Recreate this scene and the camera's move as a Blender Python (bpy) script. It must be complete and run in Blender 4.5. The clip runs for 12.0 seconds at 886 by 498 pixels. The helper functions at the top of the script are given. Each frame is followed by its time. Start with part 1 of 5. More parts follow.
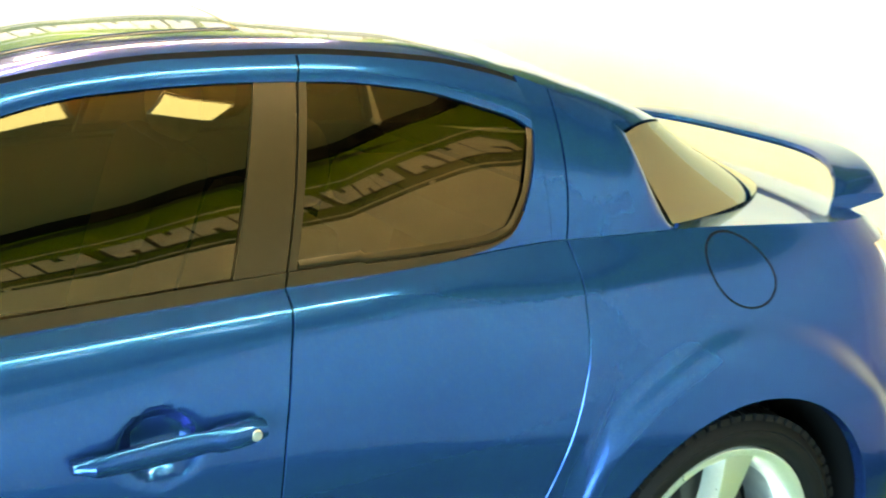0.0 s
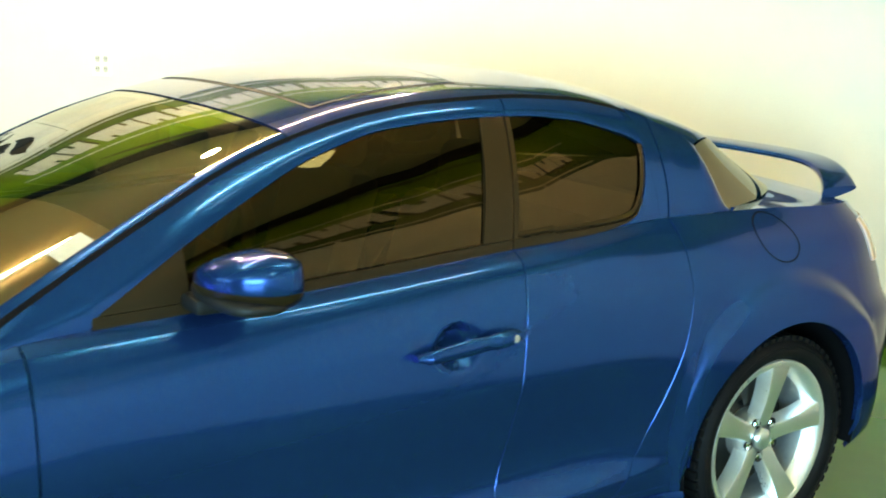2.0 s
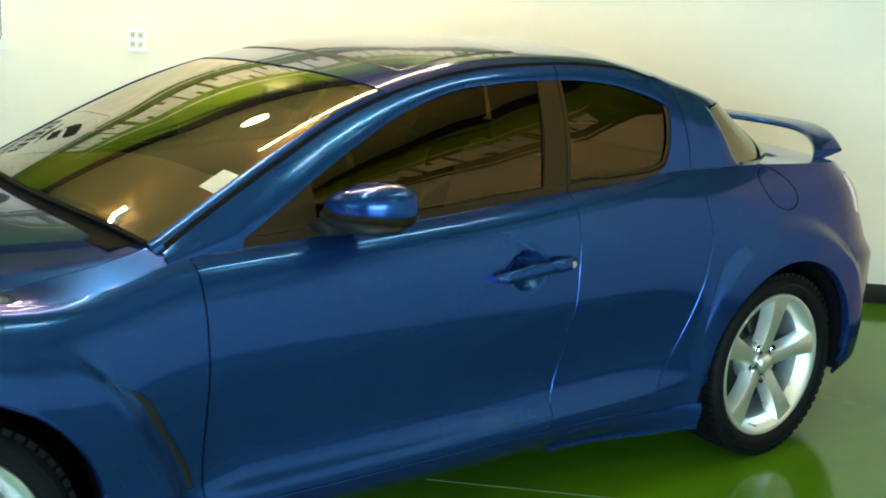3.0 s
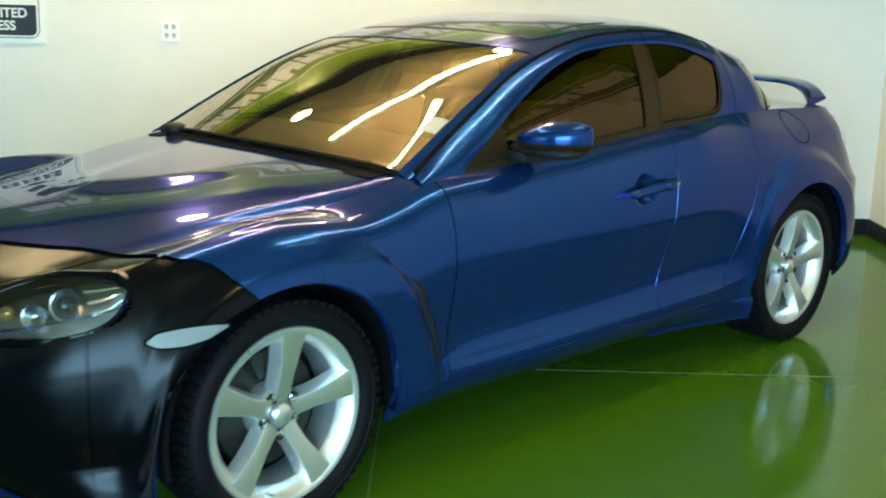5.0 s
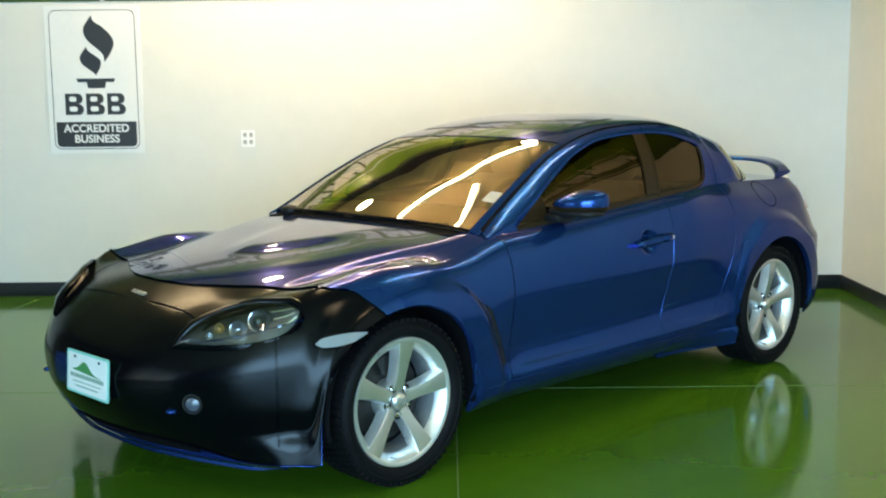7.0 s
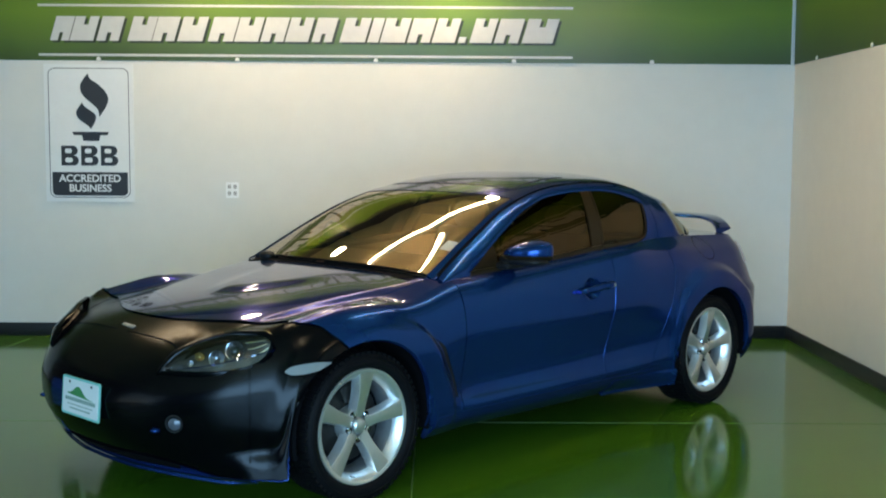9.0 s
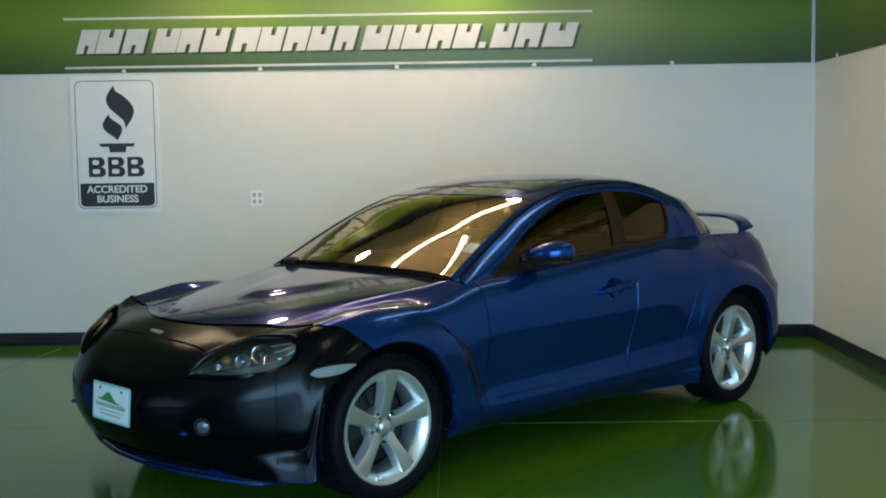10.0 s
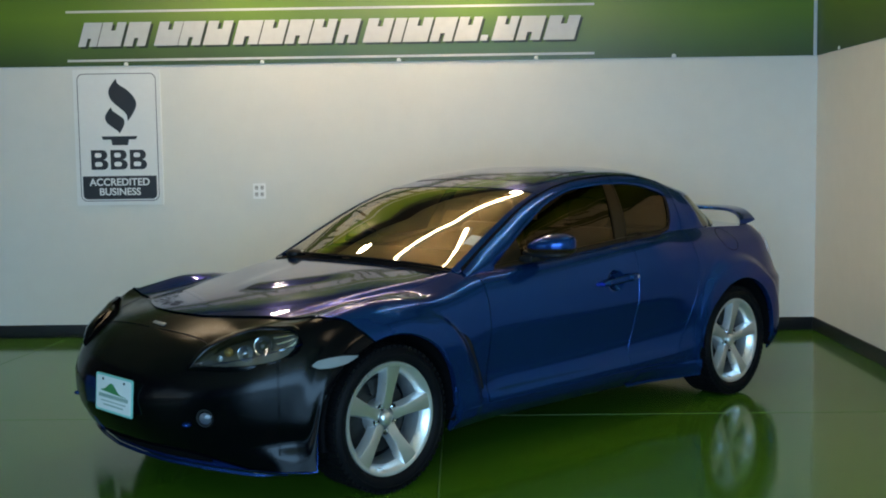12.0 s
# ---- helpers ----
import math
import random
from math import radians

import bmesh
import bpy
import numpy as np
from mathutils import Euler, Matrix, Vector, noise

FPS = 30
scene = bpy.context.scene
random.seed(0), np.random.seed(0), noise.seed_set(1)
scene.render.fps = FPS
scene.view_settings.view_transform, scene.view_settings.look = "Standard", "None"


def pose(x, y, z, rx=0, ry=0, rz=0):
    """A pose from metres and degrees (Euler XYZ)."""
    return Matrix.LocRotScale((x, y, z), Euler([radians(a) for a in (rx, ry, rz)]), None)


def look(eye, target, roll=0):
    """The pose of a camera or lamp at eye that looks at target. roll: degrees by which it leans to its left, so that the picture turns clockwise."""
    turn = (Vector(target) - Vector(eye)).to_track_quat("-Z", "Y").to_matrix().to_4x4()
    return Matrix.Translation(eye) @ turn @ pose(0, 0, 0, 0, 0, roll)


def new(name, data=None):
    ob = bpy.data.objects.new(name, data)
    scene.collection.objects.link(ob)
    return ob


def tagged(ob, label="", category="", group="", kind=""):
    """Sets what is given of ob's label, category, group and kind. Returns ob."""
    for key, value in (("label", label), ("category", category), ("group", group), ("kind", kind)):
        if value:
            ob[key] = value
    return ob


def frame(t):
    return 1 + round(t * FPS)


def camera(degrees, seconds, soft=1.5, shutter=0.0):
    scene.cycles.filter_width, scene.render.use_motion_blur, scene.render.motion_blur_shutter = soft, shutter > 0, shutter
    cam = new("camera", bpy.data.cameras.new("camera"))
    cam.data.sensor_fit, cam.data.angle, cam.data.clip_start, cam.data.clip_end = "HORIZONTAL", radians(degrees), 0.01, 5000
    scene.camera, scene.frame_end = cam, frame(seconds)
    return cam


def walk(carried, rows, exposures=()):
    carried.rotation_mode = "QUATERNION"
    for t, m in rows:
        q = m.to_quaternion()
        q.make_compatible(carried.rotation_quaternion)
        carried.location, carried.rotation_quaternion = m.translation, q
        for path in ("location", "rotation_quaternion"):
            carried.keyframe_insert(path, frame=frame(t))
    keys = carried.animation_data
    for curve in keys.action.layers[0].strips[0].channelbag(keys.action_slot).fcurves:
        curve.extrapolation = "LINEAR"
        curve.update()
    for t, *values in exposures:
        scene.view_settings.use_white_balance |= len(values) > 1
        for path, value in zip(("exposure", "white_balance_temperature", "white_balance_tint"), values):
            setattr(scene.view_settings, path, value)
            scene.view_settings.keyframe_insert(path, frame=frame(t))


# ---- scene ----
cam = camera(42.0, 12.0, soft=1.9, shutter=0.4)
PATH = [
    (0, (1.539, -1.795, 1.492), (1.057, 0.079, 0.987), 3.72),
    (0.5, (1.491, -2.055, 1.494), (1.116, -0.149, 1.015), 3.64),
    (1, (1.394, -2.355, 1.492), (1.044, -0.455, 0.973), 2.57),
    (1.5, (1.296, -2.617, 1.492), (1.013, -0.688, 1.043), 2.48),
    (2, (1.152, -2.888, 1.537), (0.831, -0.959, 1.118), 2.34),
    (2.5, (1.049, -3.181, 1.501), (0.761, -1.251, 1.065), 3.02),
    (4.3, (0.424, -4.061, 1.512), (0.339, -2.109, 1.086), 3.38),
    (4.5, (0.314, -4.153, 1.495), (0.254, -2.192, 1.106), 4.01),
    (5, (0.078, -4.394, 1.44), (0.081, -2.443, 1.002), 1.5),
    (5.5, (-0.09, -4.696, 1.48), (-0.102, -2.742, 1.053), 3.49),
    (6, (-0.2, -4.953, 1.482), (-0.199, -2.987, 1.114), 3.32),
    (6.5, (-0.256, -5.271, 1.526), (-0.172, -3.308, 1.152), 2.2),
    (6.7, (-0.216, -5.476, 1.474), (-0.175, -3.5, 1.167), 0.88),
    (8.3, (0.002, -6.13, 1.533), (-0.075, -4.144, 1.307), -2.09),
    (8.5, (0.008, -6.175, 1.54), (-0.045, -4.19, 1.299), -1.3),
    (9, (-0.021, -6.278, 1.496), (-0.007, -4.286, 1.32), 0.32),
    (9.5, (-0.009, -6.312, 1.48), (-0.038, -4.317, 1.342), -0.78),
    (10, (-0.0, -6.334, 1.479), (-0.032, -4.341, 1.315), -0.8),
    (10.5, (0.011, -6.343, 1.471), (-0.018, -4.351, 1.294), -1.04),
    (11, (0.01, -6.338, 1.479), (-0.023, -4.346, 1.304), -1.2),
    (11.5, (0.011, -6.341, 1.475), (-0.019, -4.348, 1.302), -1.0),
    (12, (0.003, -6.348, 1.474), (-0.033, -4.356, 1.299), -0.79),
]
EXPOSURES = [(0.0, 3.24, 14600, 2), (0.6, 2.86, 14300, 2), (1.0, 2.57, 13700, 1), (1.5, 2.38, 12700, 2), (2.7, 1.88, 11900, 4), (4.5, 1.65, 10100, 7),
             (6.5, 1.52, 10000, 12), (8.5, 1.1, 9000, 15), (9.5, 0.63, 8500, 15), (12.0, 0.48, 8450, 16)]
walk(cam, [(t, look(eye, target, roll)) for t, eye, target, roll in PATH], EXPOSURES)

# ---- light ----
world = bpy.data.worlds.new("sky")
scene.world = world
world.use_nodes = True
sky = world.node_tree.nodes.new("ShaderNodeTexSky")
sky.sky_type = "NISHITA"
sky.sun_disc = False
sky.sun_elevation, sky.sun_rotation = radians(40), radians(60)
world.node_tree.links.new(sky.outputs["Color"], world.node_tree.nodes["Background"].inputs["Color"])
world.node_tree.nodes["Background"].inputs["Strength"].default_value = 0.1

# the room: back wall, right wall, left wall, front wall, ceiling
BACK, RIGHT, LEFT, FRONT, CEIL = 2.741, 2.764, -6.6, -9.6, 3.02


def area_lamp(name, m, sx, sy, power, colour):
    d = bpy.data.lights.new(name, "AREA")
    d.shape, d.size, d.size_y, d.energy, d.color = "RECTANGLE", sx, sy, power, colour
    ob = new(name, d)
    ob.matrix_world = m
    return ob


# daylight in the shop window behind the walk, and an added weak fill from the left
area_lamp("window_daylight", look((-0.45, FRONT + 0.12, 1.50), (-0.45, 0, 1.2)), 5.9, 2.4, 430, (0.18, 0.51, 1.0))
area_lamp("side_fill", look((LEFT + 0.12, -5.5, 1.45), (0, -5.5, 1.2)), 5.0, 2.3, 14, (0.25, 0.58, 1.0))


# ---- materials ----
def material(name, colour, rough=0.5, metal=0.0, bump=0.0, scale=20.0, vary=0.0, coat=0.0, emit=None, power=1.0, stretch=None, spec=0.5, rvary=0.0):
    m = bpy.data.materials.new(name)
    m.use_nodes = True
    t = m.node_tree
    b = t.nodes["Principled BSDF"]
    b.inputs["Base Color"].default_value = (*colour, 1)
    b.inputs["Roughness"].default_value = rough
    b.inputs["Metallic"].default_value = metal
    b.inputs["Specular IOR Level"].default_value = spec
    b.inputs["Coat Weight"].default_value = coat
    b.inputs["Coat Roughness"].default_value = 0.03
    b.inputs["Coat IOR"].default_value = 1.30
    if emit:
        b.inputs["Emission Color"].default_value = (*emit, 1)
        b.inputs["Emission Strength"].default_value = power
    if bump or vary or rvary:
        co = t.nodes.new("ShaderNodeTexCoord")
        mp = t.nodes.new("ShaderNodeMapping")
        if stretch:
            mp.inputs["Scale"].default_value = stretch
        t.links.new(co.outputs["Object"], mp.inputs["Vector"])
        fine = t.nodes.new("ShaderNodeTexNoise")
        fine.inputs["Scale"].default_value = scale
        fine.inputs["Detail"].default_value = 6
        t.links.new(mp.outputs["Vector"], fine.inputs["Vector"])
        broad = t.nodes.new("ShaderNodeTexNoise")
        broad.inputs["Scale"].default_value = scale / 14
        broad.inputs["Detail"].default_value = 3
        t.links.new(mp.outputs["Vector"], broad.inputs["Vector"])
        both = t.nodes.new("ShaderNodeMath")
        both.operation = "MULTIPLY_ADD"
        both.inputs[1].default_value = 0.5
        t.links.new(fine.outputs["Fac"], both.inputs[0])
        half = t.nodes.new("ShaderNodeMath")
        half.operation = "MULTIPLY"
        half.inputs[1].default_value = 0.5
        t.links.new(broad.outputs["Fac"], half.inputs[0])
        t.links.new(half.outputs[0], both.inputs[2])
        if vary:
            ramp = t.nodes.new("ShaderNodeValToRGB")
            ramp.color_ramp.elements[0].position, ramp.color_ramp.elements[1].position = 0.35, 0.65
            ramp.color_ramp.elements[0].color = (*[c * (1 - vary) for c in colour], 1)
            ramp.color_ramp.elements[1].color = (*[min(1, c * (1 + vary)) for c in colour], 1)
            t.links.new(both.outputs[0], ramp.inputs["Fac"])
            t.links.new(ramp.outputs["Color"], b.inputs["Base Color"])
        if rvary:
            mr = t.nodes.new("ShaderNodeMapRange")
            mr.inputs["From Min"].default_value, mr.inputs["From Max"].default_value = 0.35, 0.65
            mr.inputs["To Min"].default_value, mr.inputs["To Max"].default_value = rough * (1 - rvary), rough * (1 + rvary)
            t.links.new(both.outputs[0], mr.inputs["Value"])
            t.links.new(mr.outputs["Result"], b.inputs["Roughness"])
        if bump:
            bp = t.nodes.new("ShaderNodeBump")
            bp.inputs["Strength"].default_value = bump
            bp.inputs["Distance"].default_value = 0.002
            t.links.new(fine.outputs["Fac"], bp.inputs["Height"])
            t.links.new(bp.outputs["Normal"], b.inputs["Normal"])
    return m


def glass(name, tint, gloss=0.0, film=(1, 1, 1)):
    m = bpy.data.materials.new(name)
    m.use_nodes = True
    t = m.node_tree
    t.nodes.remove(t.nodes["Principled BSDF"])
    tr = t.nodes.new("ShaderNodeBsdfTransparent")
    tr.inputs["Color"].default_value = (*tint, 1)
    gl = t.nodes.new("ShaderNodeBsdfGlossy")
    gl.inputs["Roughness"].default_value = 0.015
    gl.inputs["Color"].default_value = (*film, 1)
    fr = t.nodes.new("ShaderNodeFresnel")
    fr.inputs["IOR"].default_value = 1.52
    add = t.nodes.new("ShaderNodeMath")
    add.operation = "ADD"
    add.use_clamp = True
    add.inputs[1].default_value = gloss
    t.links.new(fr.outputs["Fac"], add.inputs[0])
    mix = t.nodes.new("ShaderNodeMixShader")
    t.links.new(add.outputs[0], mix.inputs["Fac"])
    t.links.new(tr.outputs[0], mix.inputs[1])
    t.links.new(gl.outputs[0], mix.inputs[2])
    t.links.new(mix.outputs[0], t.nodes["Material Output"].inputs["Surface"])
    return m


WALL = material("wall_paint", (0.74, 0.725, 0.675), 0.75, bump=0.25, scale=120, vary=0.02)
DARK_WALL = material("dark_wall_paint", (0.085, 0.070, 0.055), 0.7, bump=0.25, scale=120, vary=0.08)
CEILING = material("ceiling_paint", (0.86, 0.64, 0.39), 0.8, bump=0.2, scale=80, vary=0.03)
BASE = material("black_baseboard", (0.012, 0.012, 0.013), 0.4, bump=0.1, scale=60, vary=0.1)
FLOOR = material("green_epoxy", (0.046, 0.150, 0.011), 0.11, scale=9, vary=0.06, spec=0.30)
JOINT = material("floor_joint", (0.10, 0.17, 0.06), 0.5, vary=0.1, scale=40)
PAINT = material("blue_paint", (0.0002, 0.050, 0.205), 0.19, metal=0.72, spec=0.1, coat=1.0, vary=0.03, scale=900)
PAINT.node_tree.nodes["Principled BSDF"].inputs["Coat IOR"].default_value = 1.62
PAINT.node_tree.nodes["Principled BSDF"].inputs["Coat Roughness"].default_value = 0.01
PAINT.node_tree.nodes["Principled BSDF"].inputs["Specular Tint"].default_value = (0.02, 0.07, 0.22, 1)
# the lacquer gains gloss towards grazing angles
_t = PAINT.node_tree
_facing = _t.nodes.new("ShaderNodeLayerWeight")
_facing.inputs["Blend"].default_value = 0.5
_gloss = _t.nodes.new("ShaderNodeMapRange")
for _k, _v in (("From Min", 0.43), ("From Max", 0.84), ("To Min", 0.13), ("To Max", 0.90)):
    _gloss.inputs[_k].default_value = _v
_t.links.new(_facing.outputs["Facing"], _gloss.inputs["Value"])
_t.links.new(_gloss.outputs["Result"], _t.nodes["Principled BSDF"].inputs["Coat Weight"])
VINYL = material("black_vinyl", (0.0008, 0.0011, 0.0022), 0.18, bump=0.08, scale=420, vary=0.08, rvary=0.05, spec=0.16)
VINYL.node_tree.nodes["Principled BSDF"].inputs["Sheen Weight"].default_value = 0.006
VINYL.node_tree.nodes["Principled BSDF"].inputs["Sheen Roughness"].default_value = 0.35
VINYL.node_tree.nodes["Principled BSDF"].inputs["Sheen Tint"].default_value = (1.0, 0.86, 0.70, 1)
BLACK = material("black_plastic", (0.010, 0.010, 0.011), 0.5, bump=0.1, scale=150, vary=0.1, spec=0.25)
VENT = material("vent_plastic", (0.013, 0.012, 0.012), 0.6, bump=0.2, scale=200, vary=0.2, spec=0.25)
GLOSS_BLACK = material("pillar_black", (0.022, 0.013, 0.006), 0.34, vary=0.05, scale=60, spec=0.12)
DARK = material("dark_void", (0.004, 0.004, 0.005), 0.9, spec=0.08)
RUBBER = material("tyre_rubber", (0.006, 0.006, 0.007), 0.6, bump=0.3, scale=180, vary=0.15, rvary=0.1, spec=0.09)
ALLOY = material("silver_alloy", (0.78, 0.79, 0.79), 0.33, metal=0.8, vary=0.04, scale=120, rvary=0.2)
ALLOY_FACE = material("machined_alloy", (0.72, 0.73, 0.72), 0.30, metal=0.85, vary=0.03, scale=160, rvary=0.03)
# the wheel alloy darkened: shade inside the rim is put into its colour
DIM_ALLOY = material("dimmed_alloy", (0.34, 0.35, 0.355), 0.42, metal=0.7, vary=0.12, scale=60, rvary=0.1)
STEEL = material("brake_steel", (0.045, 0.042, 0.040), 0.5, metal=0.6, vary=0.25, scale=40)
CHROME = material("chrome", (0.85, 0.86, 0.87), 0.08, metal=1.0)
LAMP_CASE = material("lamp_reflector", (0.55, 0.56, 0.58), 0.18, metal=0.9)
LAMP_DARK = material("lamp_housing", (0.075, 0.070, 0.062), 0.30, metal=0.5, vary=0.2, scale=30)
AMBER = material("amber_lens", (0.55, 0.33, 0.22), 0.15, coat=0.6)
RED = material("red_lens", (0.35, 0.02, 0.02), 0.12, coat=0.8)
AMBER_BOWL = material("amber_reflector", (0.50, 0.30, 0.10), 0.22, metal=0.7)
PROJECTOR = material("projector_glass", (0.02, 0.03, 0.025), 0.05, coat=1.0)
CLEARISH = material("clear_marker_lens", (0.22, 0.25, 0.26), 0.22, coat=0.7, bump=0.3, scale=160)
TAN = material("tan_leather", (0.30, 0.22, 0.13), 0.55, bump=0.3, scale=220, vary=0.12)
DASH = material("dash_vinyl", (0.17, 0.13, 0.085), 0.6, bump=0.3, scale=300, vary=0.1)
WHITE = material("white_print", (0.80, 0.80, 0.78), 0.45, vary=0.02, scale=30)
INK = material("black_print", (0.018, 0.018, 0.02), 0.45, vary=0.08, scale=30)
GREEN_INK = material("green_print", (0.02, 0.26, 0.09), 0.4, vary=0.05, scale=30)
PLATE_TEAL = material("plate_border_print", (0.16, 0.60, 0.52), 0.35, vary=0.05, scale=40)
GREY_INK = material("grey_green_print", (0.22, 0.34, 0.28), 0.45, vary=0.1, scale=60)
LETTER = material("silver_letter", (0.58, 0.575, 0.55), 0.5, vary=0.06, scale=18)
SHADOW_INK = material("letter_drop_print", (0.02, 0.03, 0.012), 0.5, vary=0.1, scale=18)
PLASTIC_WHITE = material("white_plastic", (0.75, 0.74, 0.70), 0.35, vary=0.02, scale=60)
ALU = material("window_aluminium", (0.45, 0.46, 0.47), 0.35, metal=0.8, vary=0.05, scale=40)
TUBE = material("fluorescent_tube", (0.9, 0.9, 0.88), 0.5, emit=(1.0, 0.91, 0.74), power=26.0)
DOWN = material("downlight_lens", (0.9, 0.9, 0.88), 0.5, emit=(1.0, 0.91, 0.76), power=62.0)
PANEL = material("panel_diffuser", (0.85, 0.87, 0.82), 0.4, emit=(0.80, 1.0, 0.82), power=2.2)
PAPER = material("sticker_paper", (0.42, 0.43, 0.40), 0.6, vary=0.1, scale=60)
WINDSCREEN = glass("windscreen_glass", (0.70, 0.64, 0.50), 0.09, (1.0, 0.93, 0.80))
SIDE_GLASS = glass("tinted_side_glass", (0.075, 0.055, 0.034), 0.025, (0.70, 0.53, 0.33))
REAR_GLASS = glass("rear_glass", (0.12, 0.085, 0.05), 0.08, (0.95, 0.84, 0.64))
FOG_LENS = material("fog_lamp_lens", (0.07, 0.085, 0.11), 0.15, coat=0.8, bump=0.4, scale=120)
SHOP_GLASS = glass("shop_glass", (0.93, 0.96, 0.95))
LENS = glass("lamp_lens", (0.84, 0.86, 0.86), 0.02, (0.75, 0.76, 0.78))


def banner_material():
    m = material("green_banner", (0.12, 0.25, 0.02), 0.33)
    t = m.node_tree
    b = t.nodes["Principled BSDF"]
    co = t.nodes.new("ShaderNodeTexCoord")
    sp = t.nodes.new("ShaderNodeSeparateXYZ")
    t.links.new(co.outputs["Object"], sp.inputs[0])
    ramp = t.nodes.new("ShaderNodeValToRGB")
    mr = t.nodes.new("ShaderNodeMapRange")
    mr.inputs["From Min"].default_value, mr.inputs["From Max"].default_value = 0.0, 1.2
    noise_ = t.nodes.new("ShaderNodeTexNoise")
    noise_.inputs["Scale"].default_value = 0.8
    noise_.inputs["Detail"].default_value = 4
    t.links.new(co.outputs["Object"], noise_.inputs["Vector"])
    wob = t.nodes.new("ShaderNodeMath")
    wob.operation = "MULTIPLY_ADD"
    wob.inputs[1].default_value = 0.30
    t.links.new(noise_.outputs["Fac"], wob.inputs[0])
    t.links.new(sp.outputs["Z"], wob.inputs[2])
    t.links.new(wob.outputs[0], mr.inputs["Value"])
    t.links.new(mr.outputs["Result"], ramp.inputs["Fac"])
    cr = ramp.color_ramp
    cr.elements[0].position, cr.elements[0].color = 0.10, (0.038, 0.070, 0.016, 1)
    cr.elements[1].position, cr.elements[1].color = 0.46, (0.130, 0.232, 0.018, 1)
    e = cr.elements.new(0.26)
    e.color = (0.072, 0.138, 0.020, 1)
    e = cr.elements.new(0.8)
    e.color = (0.088, 0.170, 0.02, 1)
    t.links.new(ramp.outputs["Color"], b.inputs["Base Color"])
    return m


BANNER = banner_material()
# strip lights from end to end, and round downlights; the fourth strip is unseen, added to even out the wall's light
TUBES = [(-1.28, 1.20, 0.20, 2.22), (-0.80, -0.70, -0.50, 1.24), (0.80, -0.95, 1.78, 0.52), (-1.2, -5.4, -1.2, -4.0), (-3.05, 0.70, -2.15, 1.10)]
DOWNS = [(-1.62, 2.24), (0.12, 2.45), (1.9, -3.0)]


# ---- building helpers ----
def finish(name, bm, mat, smooth=True):
    me = bpy.data.meshes.new(name)
    bm.normal_update()
    bm.to_mesh(me)
    bm.free()
    me.materials.append(mat)
    if smooth:
        me.shade_smooth()
        me.set_sharp_from_angle(angle=radians(38))
    return me


def part(name, bm, mat, parent=None, label="", smooth=True):
    ob = new(name, finish(name, bm, mat, smooth))
    if parent:
        ob.parent = parent
    return tagged(ob, label)


def thing(name, m, label, category, group="", kind=""):
    ob = new(name)
    ob.matrix_basis = m
    ob.empty_display_size = 0.1
    return tagged(ob, label, category, group, kind)


def box(bm, x0, x1, y0, y1, z0, z1, bevel=0.0, m=None):
    r = bmesh.ops.create_cube(bm, size=1)
    vs = r["verts"]
    for v in vs:
        v.co = ((x0 + x1) / 2 + v.co.x * (x1 - x0), (y0 + y1) / 2 + v.co.y * (y1 - y0), (z0 + z1) / 2 + v.co.z * (z1 - z0))
        if m:
            v.co = m @ v.co
    if bevel:
        es = list({e for v in vs for e in v.link_edges})
        bmesh.ops.bevel(bm, geom=es, offset=bevel, segments=2, affect="EDGES", profile=0.5)
    return bm


def cube(x0, x1, y0, y1, z0, z1, bevel=0.0, m=None):
    return box(bmesh.new(), x0, x1, y0, y1, z0, z1, bevel, m)


def lathe(bm, prof, n=48, m=None, a0=0.0, a1=2 * math.pi):
    """Turns a profile of (radius, height) round local z."""
    closed = abs(a1 - a0 - 2 * math.pi) < 1e-6
    rings = []
    for i in range(n if closed else n + 1):
        a = a0 + (a1 - a0) * i / n
        ring = []
        for r, h in prof:
            p = Vector((r * math.cos(a), r * math.sin(a), h))
            ring.append(bm.verts.new(m @ p if m else p))
        rings.append(ring)
    k = len(rings)
    for i in range(k if closed else k - 1):
        a, b = rings[i], rings[(i + 1) % k]
        for j in range(len(prof) - 1):
            bm.faces.new((a[j], b[j], b[j + 1], a[j + 1]))
    return bm


def plate(bm, outline, depth, m=None):
    """A flat outline of (x, y), drawn out along local z."""
    lo = [bm.verts.new(m @ Vector((x, y, 0)) if m else (x, y, 0)) for x, y in outline]
    hi = [bm.verts.new(m @ Vector((x, y, depth)) if m else (x, y, depth)) for x, y in outline]
    bm.faces.new(lo[::-1])
    bm.faces.new(hi)
    n = len(lo)
    for i in range(n):
        bm.faces.new((lo[i], lo[(i + 1) % n], hi[(i + 1) % n], hi[i]))
    return bm


def rounded(w, h, r, n=5):
    pts = []
    for cx, cy, a0 in ((w / 2 - r, h / 2 - r, 0), (-w / 2 + r, h / 2 - r, 90), (-w / 2 + r, -h / 2 + r, 180), (w / 2 - r, -h / 2 + r, 270)):
        for i in range(n + 1):
            a = radians(a0 + 90 * i / n)
            pts.append((cx + r * math.cos(a), cy + r * math.sin(a)))
    return pts


